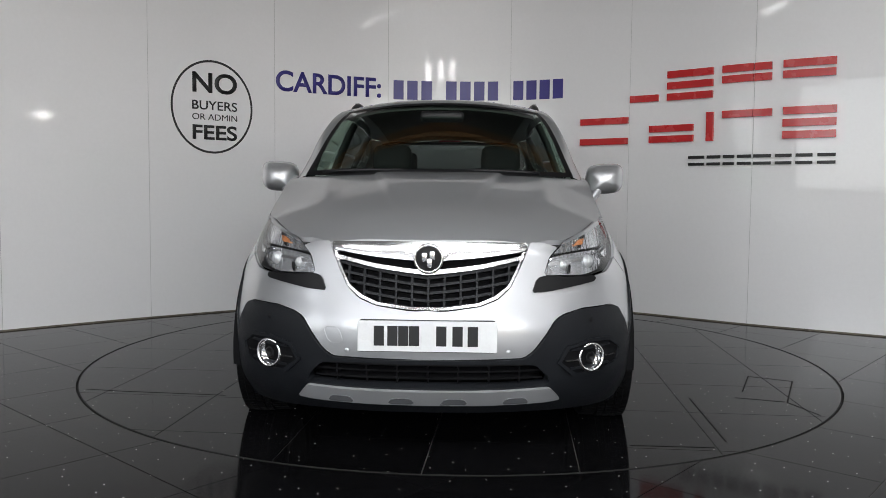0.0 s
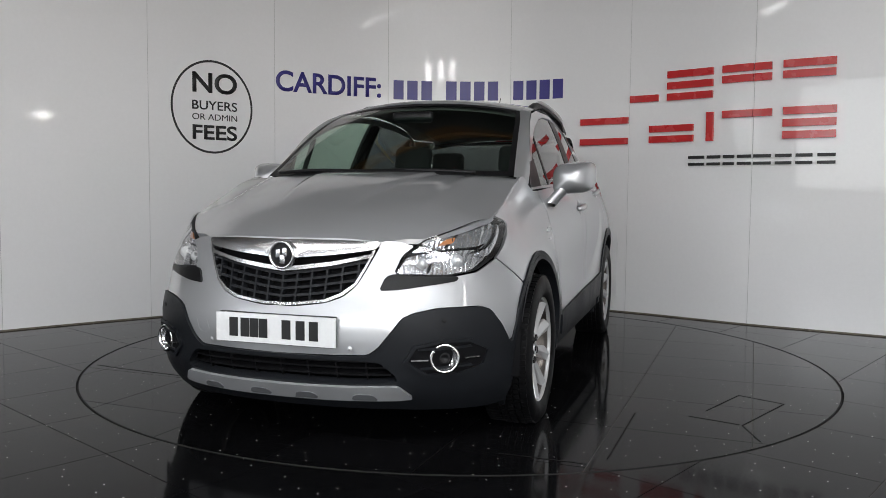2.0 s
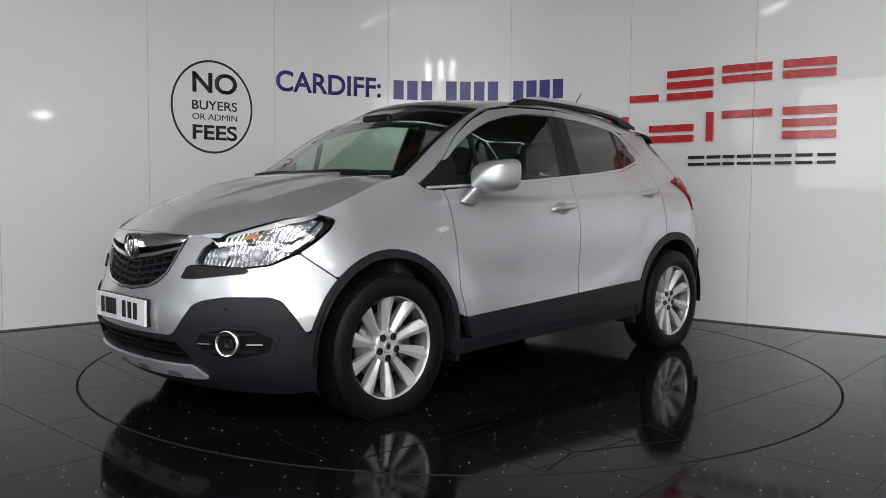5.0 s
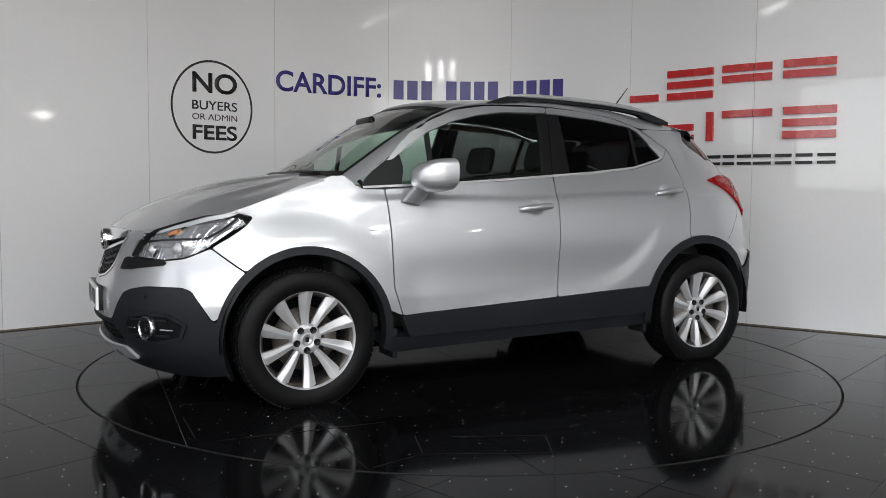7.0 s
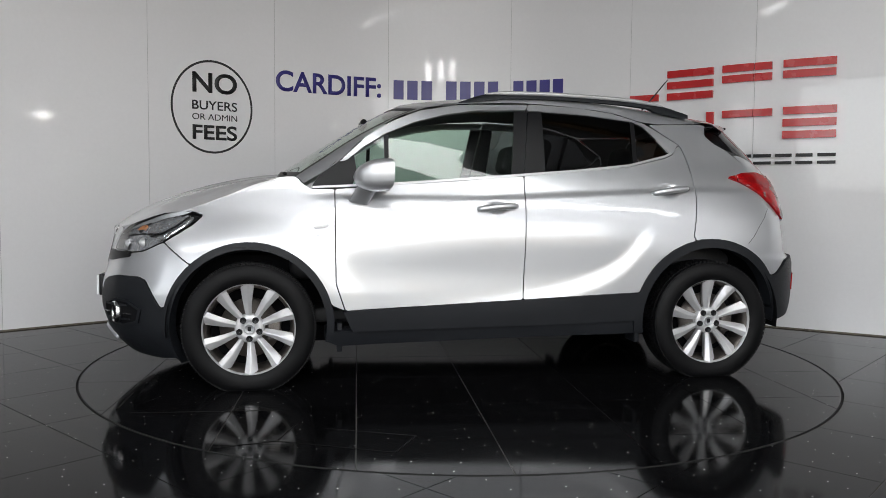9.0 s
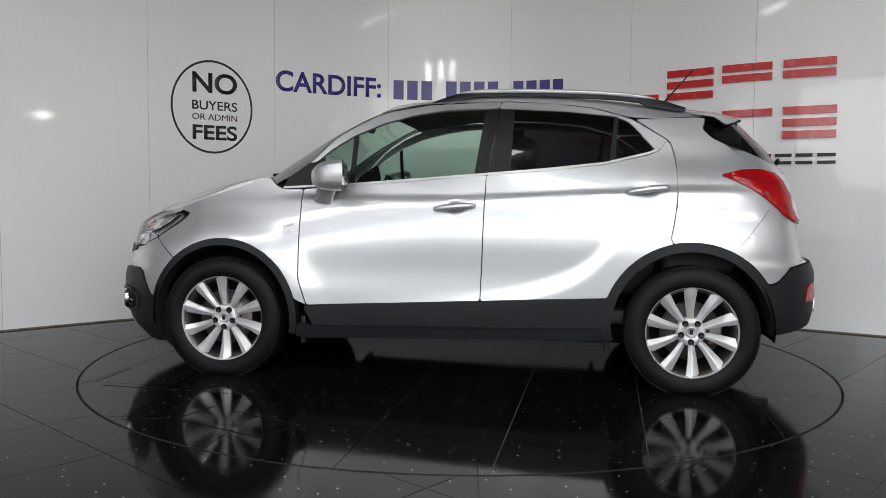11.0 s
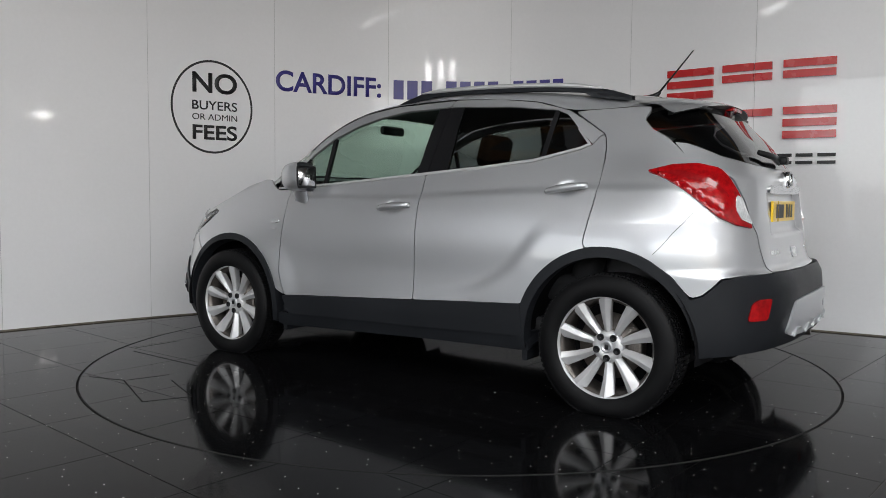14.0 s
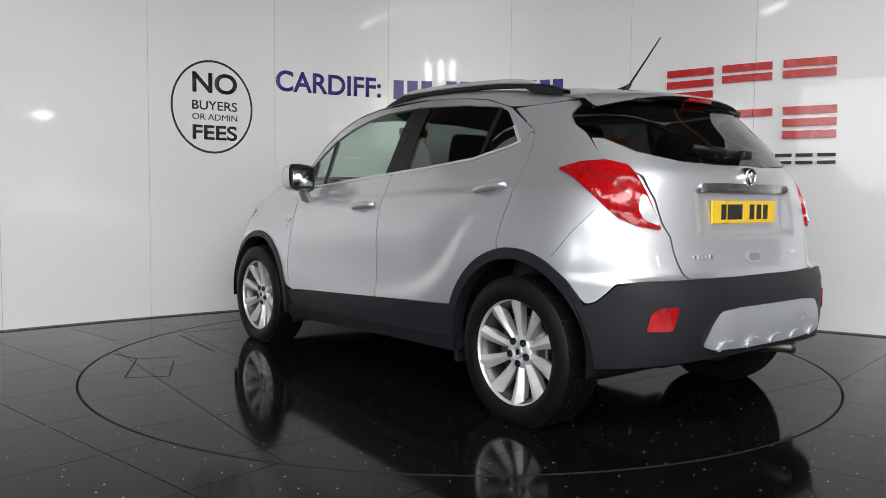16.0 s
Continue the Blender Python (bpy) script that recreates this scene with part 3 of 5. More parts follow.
def build_hall_lights():
    for x, y, sx, sy in ((-4.6, -6.9, 1.9, 0.5), (0.0, -6.9, 1.9, 0.5), (4.6, -6.9, 1.9, 0.5), (1.6, -4.75, 2.1, 0.27)):
        s = thing("skylight", "long translucent skylight sheet set in the roof", "skylight", group="skylights")
        part("sheet", add_box(bmesh.new(), -sx, sx, -sy, sy, -0.03, 0.03), M_SKYLIGHT if sy > 0.4 else M_STRIPLIGHT, s, flat=True)
        s.matrix_world = pose(x, y, 5.17)
    for y in (-9.8, -5.8, -2.2, 1.4):
        b = thing("roof_beam", "brown painted steel roof beam under the ceiling", "beam", group="roof beams")
        bm = bmesh.new()
        for box in ((-8, 8, -0.08, 0.08, 0.26, 0.28), (-8, 8, -0.08, 0.08, 0.0, 0.02), (-8, 8, -0.008, 0.008, 0.02, 0.26)):
            add_box(bm, *box)
        part("girder", bm, M_BEAM, b, flat=True)
        b.matrix_world = pose(0, y, 4.80)
    # daylit panes high in the end wall, and round wall lamps
    w = thing("high_window", "small high window with three daylit panes in dark frames", "window")
    for k in range(3):
        part("pane", add_box(bmesh.new(), 0.9 + k * 0.75, 1.25 + k * 0.75, -10.99, -10.97, 4.15, 4.60), M_PANEGLOW, w, flat=True)
        part("frame", add_box(bmesh.new(), 0.86 + k * 0.75, 1.29 + k * 0.75, -10.998, -10.985, 4.11, 4.64), M_BLACK, w, flat=True)
    for y, z in ((-7.7, 2.05), (-6.2, 2.75)):
        lamp = thing("wall_lamp", "round white lit wall lamp on a black base", "lamp", group="wall lamps")
        bm = bmesh.new()
        spin(bm, [(0.085, 0.0), (0.08, -0.04), (0.05, -0.06), (0.001, -0.07)], pose(7.97, y, z, 0, 0, -90), 28)
        part("dome", bm, M_LAMPGLOW, lamp)
        bm = bmesh.new()
        spin(bm, [(0.10, 0.03), (0.10, -0.01), (0.086, -0.012), (0.086, 0.03)], pose(7.97, y, z, 0, 0, -90), 28, True)
        part("base", bm, M_BLACK, lamp)

# ---- the car ----
OFF = Vector((-0.0417, -0.0896, 0.0))
HUB_F, HUB_R, HUB_Z = 1.277, -1.266, 0.331
WHEEL_Z, WHEEL_Y = 0.317, 0.772
car = thing("car", "silver compact SUV with grey plastic cladding on the turntable", "car")


def cpart(name, bm, material, label="", parent=None, flat=False):
    p = part(name, bm, material, parent or car, label, flat)
    if parent is None:
        p.location = OFF
    return p


def pair(name, bm, material, label="", flat=False):
    c = mirror_of(bm)
    return cpart(name, bm, material, label, None, flat), cpart(name, c, material, label, None, flat)


def arch_pts(cx, cz, r, a0, a1, n=14, sq=1.0):
    return [sd(cx + r * sq * math.cos(radians(a0 + (a1 - a0) * k / n)), cz + r * math.sin(radians(a0 + (a1 - a0) * k / n))) for k in range(n + 1)]


RF, RR = 0.432, 0.452
LINE_TOP = [(0.985, 1.095), (0.80, 1.205), (0.665, 1.335), (0.52, 1.425), (0.37, 1.487), (0.15, 1.525), (-0.265, 1.540), (-0.55, 1.528), (-0.759, 1.503), (-0.957, 1.448), (-1.16, 1.325)]


def build_shell():
    # front wing
    wing = [sd(0.786, 0.405), sd(0.834, 0.55), sd(0.836, 0.70), sd(0.836, 0.852), sd(0.838, 1.045), sd(0.955, 1.045), sd(1.0, 1.068), sd(1.04, 1.110), sd(1.10, 1.110), sd(1.2, 1.083), sd(1.373, 1.008), sd(1.50, 0.965), sd(1.60, 0.928),
            sd(1.512, 0.902), sd(1.56, 0.855), sd(1.63, 0.81), sd(1.71, 0.762)] + arch_pts(HUB_F, HUB_Z, RF, 47.4, 166)
    pair("front_wing", shell(bmesh.new(), wing, gap=0.0032, du=0.010, dz=0.014), M_PAINT)
    # front bumper skin
    bump = [(0.0, 0.40), fr(0.2, 0.40), fr(0.36, 0.402), fr(0.40, 0.430), fr(0.483, 0.544), fr(0.52, 0.562), fr(0.597, 0.578), sd(1.838, 0.578), sd(1.80, 0.562), sd(1.765, 0.50), sd(1.72, 0.427)] + arch_pts(HUB_F, HUB_Z, RF, 14, 47.2) + [
        sd(1.71, 0.7615), sd(1.818, 0.712), sd(1.905, 0.698), fr(0.50, 0.70), fr(0.44, 0.712), fr(0.462, 0.776), fr(0.50, 0.815), fr(0.45, 0.832), fr(0.385, 0.838), fr(0.376, 0.815), fr(0.345, 0.745), fr(0.305, 0.665), fr(0.26, 0.625), fr(0.195, 0.600), fr(0.06, 0.582), (0.0, 0.582)]
    cpart("front_bumper", both(shell(bmesh.new(), bump, soft=1)), M_PAINT)
    # lower front cladding with the air intake
    clad = [(0.0, 0.40), fr(0.2, 0.40), fr(0.36, 0.402), fr(0.40, 0.430), fr(0.483, 0.544), fr(0.52, 0.562), fr(0.597, 0.578), sd(1.838, 0.578), sd(1.80, 0.562), sd(1.765, 0.50), sd(1.72, 0.427)] + arch_pts(HUB_F, HUB_Z, 0.40, 14, -24, 6) + [
        sd(1.72, 0.160), fr(0.60, 0.165), fr(0.4, 0.175), (0.0, 0.175), (0.0, 0.292), fr(0.30, 0.292), fr(0.46, 0.300), fr(0.455, 0.325), fr(0.40, 0.378), fr(0.30, 0.384), (0.0, 0.384)]
    cpart("front_cladding", both(shell(bmesh.new(), clad, 0.010, 0.04, 0.001, 1)), M_CLAD, "textured dark grey plastic bumper cladding")
    skid = [(0.0, 0.283), fr(0.2, 0.284), fr(0.46, 0.288), fr(0.505, 0.236), fr(0.45, 0.230), fr(0.2, 0.226), (0.0, 0.225)]
    cpart("front_skid_plate", both(shell(bmesh.new(), skid, 0.022, 0.03, 0.0, 1)), M_SATIN, "satin silver skid plate strip")
    for y in (0.10, 0.33):
        for sg in (1, -1):
            n = shell(bmesh.new(), [fr(y - 0.052, 0.232), fr(y + 0.052, 0.232), fr(y + 0.035, 0.257), fr(y - 0.035, 0.257)], 0.0235, 0.01, 0.0, 1)
            cpart("skid_notch", n if sg > 0 else mirror_of(n), M_NOTCH, "dull grey notch")
    # intake behind the lower bars: near-black sheet puts in the shade of its depth
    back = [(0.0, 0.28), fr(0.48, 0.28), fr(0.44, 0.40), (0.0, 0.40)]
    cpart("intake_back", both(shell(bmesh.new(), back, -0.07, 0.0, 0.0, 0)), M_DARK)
    for z in (0.315, 0.345, 0.37):
        s = [fr(-0.44, z), fr(0.44, z), fr(0.44, z + 0.007), fr(-0.44, z + 0.007)]
        cpart("intake_bar", shell(bmesh.new(), s, -0.012, 0.03, 0.0, 0), M_BLACK)
    for k in range(-3, 4):
        y = k * 0.117
        s = [fr(y - 0.003, 0.296), fr(y + 0.003, 0.296), fr(y + 0.003, 0.382), fr(y - 0.003, 0.382)]
        cpart("intake_post", shell(bmesh.new(), s, -0.016, 0.03, 0.0, 0), M_BLACK)
    # wheel arch trims
    for cx, r0, r1, a0, a1 in ((HUB_F, 0.396, RF + 0.002, -30, 192), (HUB_R, 0.405, RR + 0.002, -8, 172)):
        out = arch_pts(cx, HUB_Z, r1, a0 + (14 if cx > 0 and a0 < -9 else 0), a1, 28)
        inn = arch_pts(cx, HUB_Z, r0, a1, a0, 28)
        pair("arch_trim", shell(bmesh.new(), out + inn, 0.009, 0.07, 0.0, 0), M_CLAD, "dark plastic wheel arch trim")
        liner = bmesh.new()
        spin(liner, [(r0 + 0.02, 0.86), (r0 + 0.035, 0.62), (r0 + 0.0, 0.50), (0.05, 0.49)], Matrix.Translation((cx, 0, HUB_Z)), 48)
        bmesh.ops.delete(liner, geom=[v for v in liner.verts if v.co.z < 0.25], context="VERTS")
        pair("arch_liner", liner, M_DARK)
    # sill cladding and rocker
    sill = [sd(0.80, 0.404), sd(0.3, 0.428), sd(-0.173, 0.452), sd(-0.84, 0.490), sd(-0.845, 0.40), sd(-0.852, 0.330), sd(-0.2, 0.312), sd(0.749, 0.296)]
    pair("door_cladding", shell(bmesh.new(), sill, 0.012, 0.04, 0.001, 1), M_CLAD)
    rock = [sd(0.84, 0.30), sd(0.749, 0.294), sd(-0.2, 0.310), sd(-0.852, 0.328), sd(-0.88, 0.255), sd(-0.25, 0.246), sd(0.82, 0.215), sd(0.90, 0.25)]
    pair("rocker", shell(bmesh.new(), rock, -0.004, 0.20, 0.0, 1), M_CLAD)
    # doors
    fd = [sd(0.786, 0.405), sd(0.834, 0.55), sd(0.836, 0.70), sd(0.836, 0.852), sd(0.838, 1.045), sd(0.505, 1.072), sd(0.15, 1.098), sd(-0.193, 1.128), sd(-0.188, 0.95), sd(-0.182, 0.701), sd(-0.173, 0.452), sd(0.3, 0.428)]
    rd = [sd(-0.193, 1.128), sd(-0.5, 1.155), sd(-0.822, 1.188), sd(-1.055, 1.243), sd(-1.112, 1.268), sd(-1.145, 1.315), sd(-1.170, 1.312), sd(-1.186, 1.25), sd(-1.194, 1.19), sd(-1.197, 1.13), sd(-1.196, 1.06), sd(-1.189, 0.98), sd(-1.176, 0.90), sd(-1.157, 0.80)] + arch_pts(
        HUB_R, HUB_Z, RR, 78, 20)[:] + [sd(-0.5, 0.470), sd(-0.173, 0.452), sd(-0.182, 0.701), sd(-0.188, 0.95)]
    doors = pair("front_door", shell(bmesh.new(), fd, soft=1, du=0.006, dz=0.011), M_PAINT), pair("rear_door", shell(bmesh.new(), rd, soft=1, du=0.006, dz=0.011), M_PAINT)
    # door frames over the windows
    ff = [sd(0.82, 1.19), sd(0.80, 1.205), sd(0.665, 1.335), sd(0.52, 1.425), sd(0.37, 1.487), sd(0.15, 1.525), sd(-0.262, 1.540), sd(-0.245, 1.500), sd(-0.173, 1.498), sd(0.05, 1.490), sd(0.227, 1.462), sd(0.40, 1.415), sd(0.56, 1.347), sd(0.68, 1.272), sd(0.775, 1.195)]
    rf = [sd(-0.262, 1.540), sd(-0.55, 1.528), sd(-0.759, 1.503), sd(-0.957, 1.448), sd(-1.165, 1.318), sd(-1.145, 1.315), sd(-1.115, 1.268), sd(-1.02, 1.355), sd(-0.95, 1.428), sd(-0.88, 1.456), sd(-0.62, 1.484), sd(-0.333, 1.498), sd(-0.245, 1.500)]
    pair("window_frame", shell(bmesh.new(), ff, soft=1), M_PAINT)
    pair("window_frame", shell(bmesh.new(), rf, soft=1, gap=0.0006), M_PAINT)
    # black pillars and mirror corner
    corner = [sd(0.965, 1.048), sd(0.935, 1.10), sd(0.84, 1.188), sd(0.79, 1.215), sd(0.735, 1.245), sd(0.72, 1.15), sd(0.745, 1.058)]
    pair("mirror_corner", shell(bmesh.new(), corner, -0.002, 0.02, 0.001, 1), M_BLACK)
    for q in ([sd(-0.125, 1.125), sd(-0.192, 1.130), sd(-0.250, 1.498), sd(-0.173, 1.496)], [sd(-0.196, 1.131), sd(-0.319, 1.142), sd(-0.333, 1.496), sd(-0.254, 1.498)],
              [sd(-0.850, 1.194), sd(-0.875, 1.197), sd(-0.900, 1.452), sd(-0.875, 1.454)], [sd(0.572, 1.07), sd(0.548, 1.07), sd(0.545, 1.352), sd(0.569, 1.34)]):
        pair("window_pillar", shell(bmesh.new(), q, -0.003, 0.02, 0.0, 0), M_BLACK, "satin black window pillar")
    # glass
    for q, m, n in (([sd(0.735, 1.062), sd(0.73, 1.232), sd(0.572, 1.336), sd(0.572, 1.068)], M_GLASS, "quarter_window"),
                    ([sd(0.548, 1.068), sd(0.548, 1.350), sd(0.40, 1.415), sd(0.227, 1.462), sd(0.05, 1.490), sd(-0.173, 1.498), sd(-0.125, 1.122), sd(0.2, 1.094)], M_GLASS, "front_window"),
                    ([sd(-0.319, 1.138), sd(-0.333, 1.498), sd(-0.62, 1.484), sd(-0.875, 1.456), sd(-0.850, 1.188), sd(-0.6, 1.164)], M_TINT, "rear_window"),
                    ([sd(-0.875, 1.190), sd(-0.900, 1.454), sd(-0.95, 1.428), sd(-1.02, 1.355), sd(-1.10, 1.262), sd(-1.04, 1.238)], M_TINT, "quarter_window")):
        pair(n, shell(bmesh.new(), q, -0.006, 0.0, 0.0, 0), m, "tinted car window")
    # chrome belt line
    top = [(0.955, 1.047), (0.505, 1.070), (0.15, 1.097), (-0.193, 1.126), (-0.5, 1.152), (-0.822, 1.188), (-1.055, 1.245), (-1.108, 1.268), (-1.03, 1.35)]
    w = [0.010, 0.012, 0.012, 0.012, 0.012, 0.012, 0.012, 0.010, 0.006]
    b1 = [sd(x, z - 0.001) for x, z in top[:8]] + [sd(-1.03, 1.354), sd(-1.020, 1.347), sd(-1.088, 1.272)] + [sd(x, z + w[k]) for k, (x, z) in reversed(list(enumerate(top[:7])))]
    pair("belt_trim", shell(bmesh.new(), b1, 0.004, 0.012, 0.0, 0), M_ALLOY, "bright chrome window strip")
    # rear quarter
    qp = [sd(-0.985, 1.440), sd(-1.168, 1.316), sd(-1.186, 1.25), sd(-1.194, 1.19), sd(-1.197, 1.13), sd(-1.196, 1.06), sd(-1.189, 0.98), sd(-1.176, 0.90), sd(-1.157, 0.80)] + arch_pts(HUB_R, HUB_Z, RR, 78, 145, 8) + [
        sd(-1.66, 0.572), sd(-1.70, 0.585), sd(-1.771, 0.660), sd(-1.85, 0.672), rr(0.505, 0.676), rr(0.535, 0.75), rr(0.555, 0.85), rr(0.585, 0.90), rr(0.60, 1.0), rr(0.625, 1.10), sd(-1.625, 1.165), sd(-1.562, 1.214), sd(-1.47, 1.295), sd(-1.392, 1.338), sd(-1.345, 1.388), sd(-1.36, 1.42), sd(-1.365, 1.450), sd(-1.30, 1.455), sd(-1.15, 1.450), sd(-1.05, 1.447)]
    pair("rear_quarter", shell(bmesh.new(), qp, soft=1, du=0.008, dz=0.011), M_PAINT)
    # tailgate
    gate = [(3.0, 0.676), rr(0.25, 0.676), rr(0.500, 0.680), rr(0.532, 0.75), rr(0.553, 0.85), rr(0.583, 0.90), rr(0.598, 1.0), rr(0.62, 1.10), sd(-1.618, 1.163), sd(-1.560, 1.210), sd(-1.50, 1.272), sd(-1.56, 1.266), sd(-1.70, 1.205), rr(0.424, 1.168), rr(0.17, 1.158), (3.0, 1.158)]
    cpart("tailgate", both(shell(bmesh.new(), gate, soft=1, du=0.02, dz=0.0125)), M_PAINT)
    rg = [(3.0, 1.162), rr(0.17, 1.162), rr(0.424, 1.172), sd(-1.70, 1.209), sd(-1.56, 1.270), sd(-1.47, 1.300), sd(-1.392, 1.340), sd(-1.347, 1.388), sd(-1.363, 1.416), sd(-1.449, 1.448), rr(0.47, 1.462), (3.0, 1.47)]
    cpart("rear_windscreen", both(shell(bmesh.new(), rg, -0.004, 0.0, 0.0, 1, 0.025, 0.025)), M_TINT, "dark privacy glass rear screen")
    # rear bumper cladding
    rb = [(3.0, 0.672), rr(0.25, 0.672), rr(0.50, 0.672), sd(-1.85, 0.668), sd(-1.771, 0.656), sd(-1.70, 0.582), sd(-1.66, 0.569)] + arch_pts(HUB_R, HUB_Z, 0.41, 145, 184, 8) + [sd(-1.69, 0.310), rr(0.62, 0.338), rr(0.45, 0.352), (3.0, 0.360)]
    cpart("rear_bumper", both(shell(bmesh.new(), rb, 0.012, 0.05, 0.001, 1)), M_CLAD, "textured dark grey plastic rear bumper")
    rs = [(3.0, 0.555), rr(0.25, 0.555), rr(0.38, 0.545), rr(0.425, 0.50), rr(0.475, 0.408), rr(0.42, 0.392), rr(0.2, 0.385), (3.0, 0.385)]
    cpart("rear_skid_plate", both(shell(bmesh.new(), rs, 0.022, 0.03, 0.0, 1)), M_SATIN, "satin silver rear skid plate")
    for y in (-0.36, -0.18, 0.0, 0.18, 0.36):
        bm = bmesh.new()
        bm = shell(bm, [rr(y + 0.05, 0.388), rr(y + 0.02, 0.425), rr(y - 0.05, 0.425), rr(y - 0.05, 0.41), rr(y + 0.005, 0.41), rr(y + 0.03, 0.388)], 0.032, 0.02, 0.0, 1)
        cpart("skid_rib", bm, M_SATIN)
    ref = [rr(0.700, 0.475), rr(0.612, 0.477), rr(0.588, 0.572), rr(0.655, 0.570), rr(0.685, 0.552)]
    pair("rear_reflector", shell(bmesh.new(), ref, 0.018, 0.02, 0.0, 1), M_RED, "red bumper reflector")


def blend_rows(edge, centre, n=18, k=2.0, kz=2.2):
    """Rows across the car from an edge curve on one side to its mirror, through a centre line."""
    rows = []
    for e, c in zip(edge, centre):
        row = []
        for i in range(-n, n + 1):
            v = abs(i / n)
            row.append((c[0] + (e[0] - c[0]) * v**k, e[1] * i / n, c[2] + (e[2] - c[2]) * v**kz))
        rows.append(row)
    return rows


def along(pts, n):
    """Points evenly on a smooth curve through some."""
    m = len(pts) - 1
    fs = [curve_of(*[(i, p[a]) for i, p in enumerate(pts)]) for a in range(3)]
    return [tuple(f(m * k / n) for f in fs) for k in range(n + 1)]


SCREEN_EDGE = [(1.045, 0.675, 1.108), (0.90, 0.650, 1.205), (0.72, 0.620, 1.325), (0.52, 0.585, 1.435), (0.378, 0.550, 1.497)]
ROOF_EDGE = [(0.378, 0.550, 1.497), (0.330, 0.545, 1.513), (0.15, 0.548, 1.545), (-0.265, 0.545, 1.578), (-0.759, 0.530, 1.555), (-1.05, 0.515, 1.520), (-1.34, 0.500, 1.480)]


def build_top():
    # bonnet
    top_z = curve_of((1.00, 1.124), (1.181, 1.117), (1.395, 1.090), (1.63, 1.034), (1.853, 0.964), (1.96, 0.913), (2.03, 0.868), (2.065, 0.838))
    drop = curve_of((1.0, 0.02), (1.2, 0.035), (1.4, 0.085), (1.6, 0.117), (1.72, 0.132), (1.85, 0.195), (1.95, 0.262), (2.0, 0.295))
    front = curve_of((0, 2.062), (0.15, 2.054), (0.30, 2.026), (0.385, 1.998), (0.46, 1.94), (0.53, 1.895), (0.62, 1.79), (0.68, 1.70), (0.715, 1.60), (0.728, 1.42))
    rear = curve_of((0, 1.13), (0.4, 1.11), (0.6, 1.085), (0.72, 1.15))
    bm = bmesh.new()
    rows = []
    for i in range(-60, 61):
        v = i / 60
        y = 0.7235 * (abs(v) ** 0.9) * (1 if v >= 0 else -1)
        row = []
        for k in range(41):
            x = rear(abs(y)) + (front(abs(y)) - rear(abs(y))) * k / 40
            crease = 0.012 * sstep((0.17 + 0.15 * (1.92 - x) / 0.75 - abs(y)) / 0.034) * sstep((1.95 - x) / 0.45) + 0.011 * math.exp(-(((abs(y) - 0.47 - 0.10 * (1.7 - x)) / 0.05) ** 2)) * sstep((x - 1.1) / 0.2) * sstep((1.9 - x) / 0.3)
            row.append((x, y, top_z(x) - drop(x) * (abs(y) / 0.72) ** 2.5 + crease))
        rows.append(row)
    loft(bm, rows)
    rim = [e for e in bm.edges if e.is_boundary]
    r = bmesh.ops.extrude_edge_only(bm, edges=rim)
    bmesh.ops.translate(bm, vec=(0, 0, -0.02), verts=[g for g in r["geom"] if isinstance(g, bmesh.types.BMVert)])
    for e in rim:
        e.smooth = False
    bmesh.ops.recalc_face_normals(bm, faces=bm.faces)
    cpart("bonnet", bm, M_PAINT)
    # windscreen, roof, pillars
    centre = [(1.19, 0, 1.112), (1.02, 0, 1.225), (0.83, 0, 1.345), (0.63, 0, 1.466), (0.478, 0, 1.541)]
    we, wc = along(SCREEN_EDGE, 16), along(centre, 16)
    seal = bmesh.new()
    rows = [[(x, y, z + 0.002) for x, y, z in r] for r in blend_rows(we, wc, 48)]
    loft(seal, [r[:3] for r in rows])
    loft(seal, [r[-3:] for r in rows])
    loft(seal, rows[:2])
    loft(seal, rows[-2:])
    cpart("screen_border", seal, M_BLACK, "black printed edge of the windscreen")
    cpart("windscreen", loft(bmesh.new(), blend_rows(along(SCREEN_EDGE, 16), along(centre, 16))), M_GLASS, "tinted laminated windscreen")
    cen2 = [(0.478, 0, 1.541), (0.415, 0, 1.567), (0.15, 0, 1.598), (-0.265, 0, 1.614), (-0.759, 0, 1.598), (-1.05, 0, 1.574), (-1.40, 0, 1.530)]
    bm = loft(bmesh.new(), blend_rows(along(ROOF_EDGE, 30), along(cen2, 30), 16, 2, 2.4))
    bmesh.ops.recalc_face_normals(bm, faces=bm.faces)
    cpart("roof", bm, M_PAINT)
    bm = loft(bmesh.new(), [[(x, y * 0.97, z - 0.035) for x, y, z in row] for row in blend_rows(along(ROOF_EDGE, 10), along(cen2, 10), 8, 2, 2.4)])
    cpart("headlining", bm, M_HEADLINE)
    inner = along(SCREEN_EDGE, 16) + along(ROOF_EDGE, 30)[1:]
    lower = [(1.0, 0, 1.070), (0.83, 0, 1.180), (0.665, 0, 1.337), (0.48, 0, 1.447), (0.335, 0, 1.499)]
    upper = [(0.335, 0, 1.499), (0.29, 0, 1.507), (0.13, 0, 1.528), (-0.265, 0, 1.542), (-0.73, 0, 1.508), (-0.985, 0, 1.448), (-1.35, 0, 1.455)]
    top = along(lower, 16) + along(upper, 30)[1:]
    bm = bmesh.new()
    rows = []
    for i, p in zip(inner, top):
        # match stations so that the strip runs square to the rail
        o = Vector(skin(*sd(p[0], p[2] + 0.002)))
        i = Vector(i)
        rows.append([tuple(i.lerp(o, k / 6) + Vector((0, 0.5, 0.6)) * (0.032 * (k / 6) * (1 - k / 6) * (i - o).length / 0.1)) for k in range(7)])
    loft(bm, rows)
    bmesh.ops.recalc_face_normals(bm, faces=bm.faces)
    pair("roof_pillar", bm, M_PAINT)
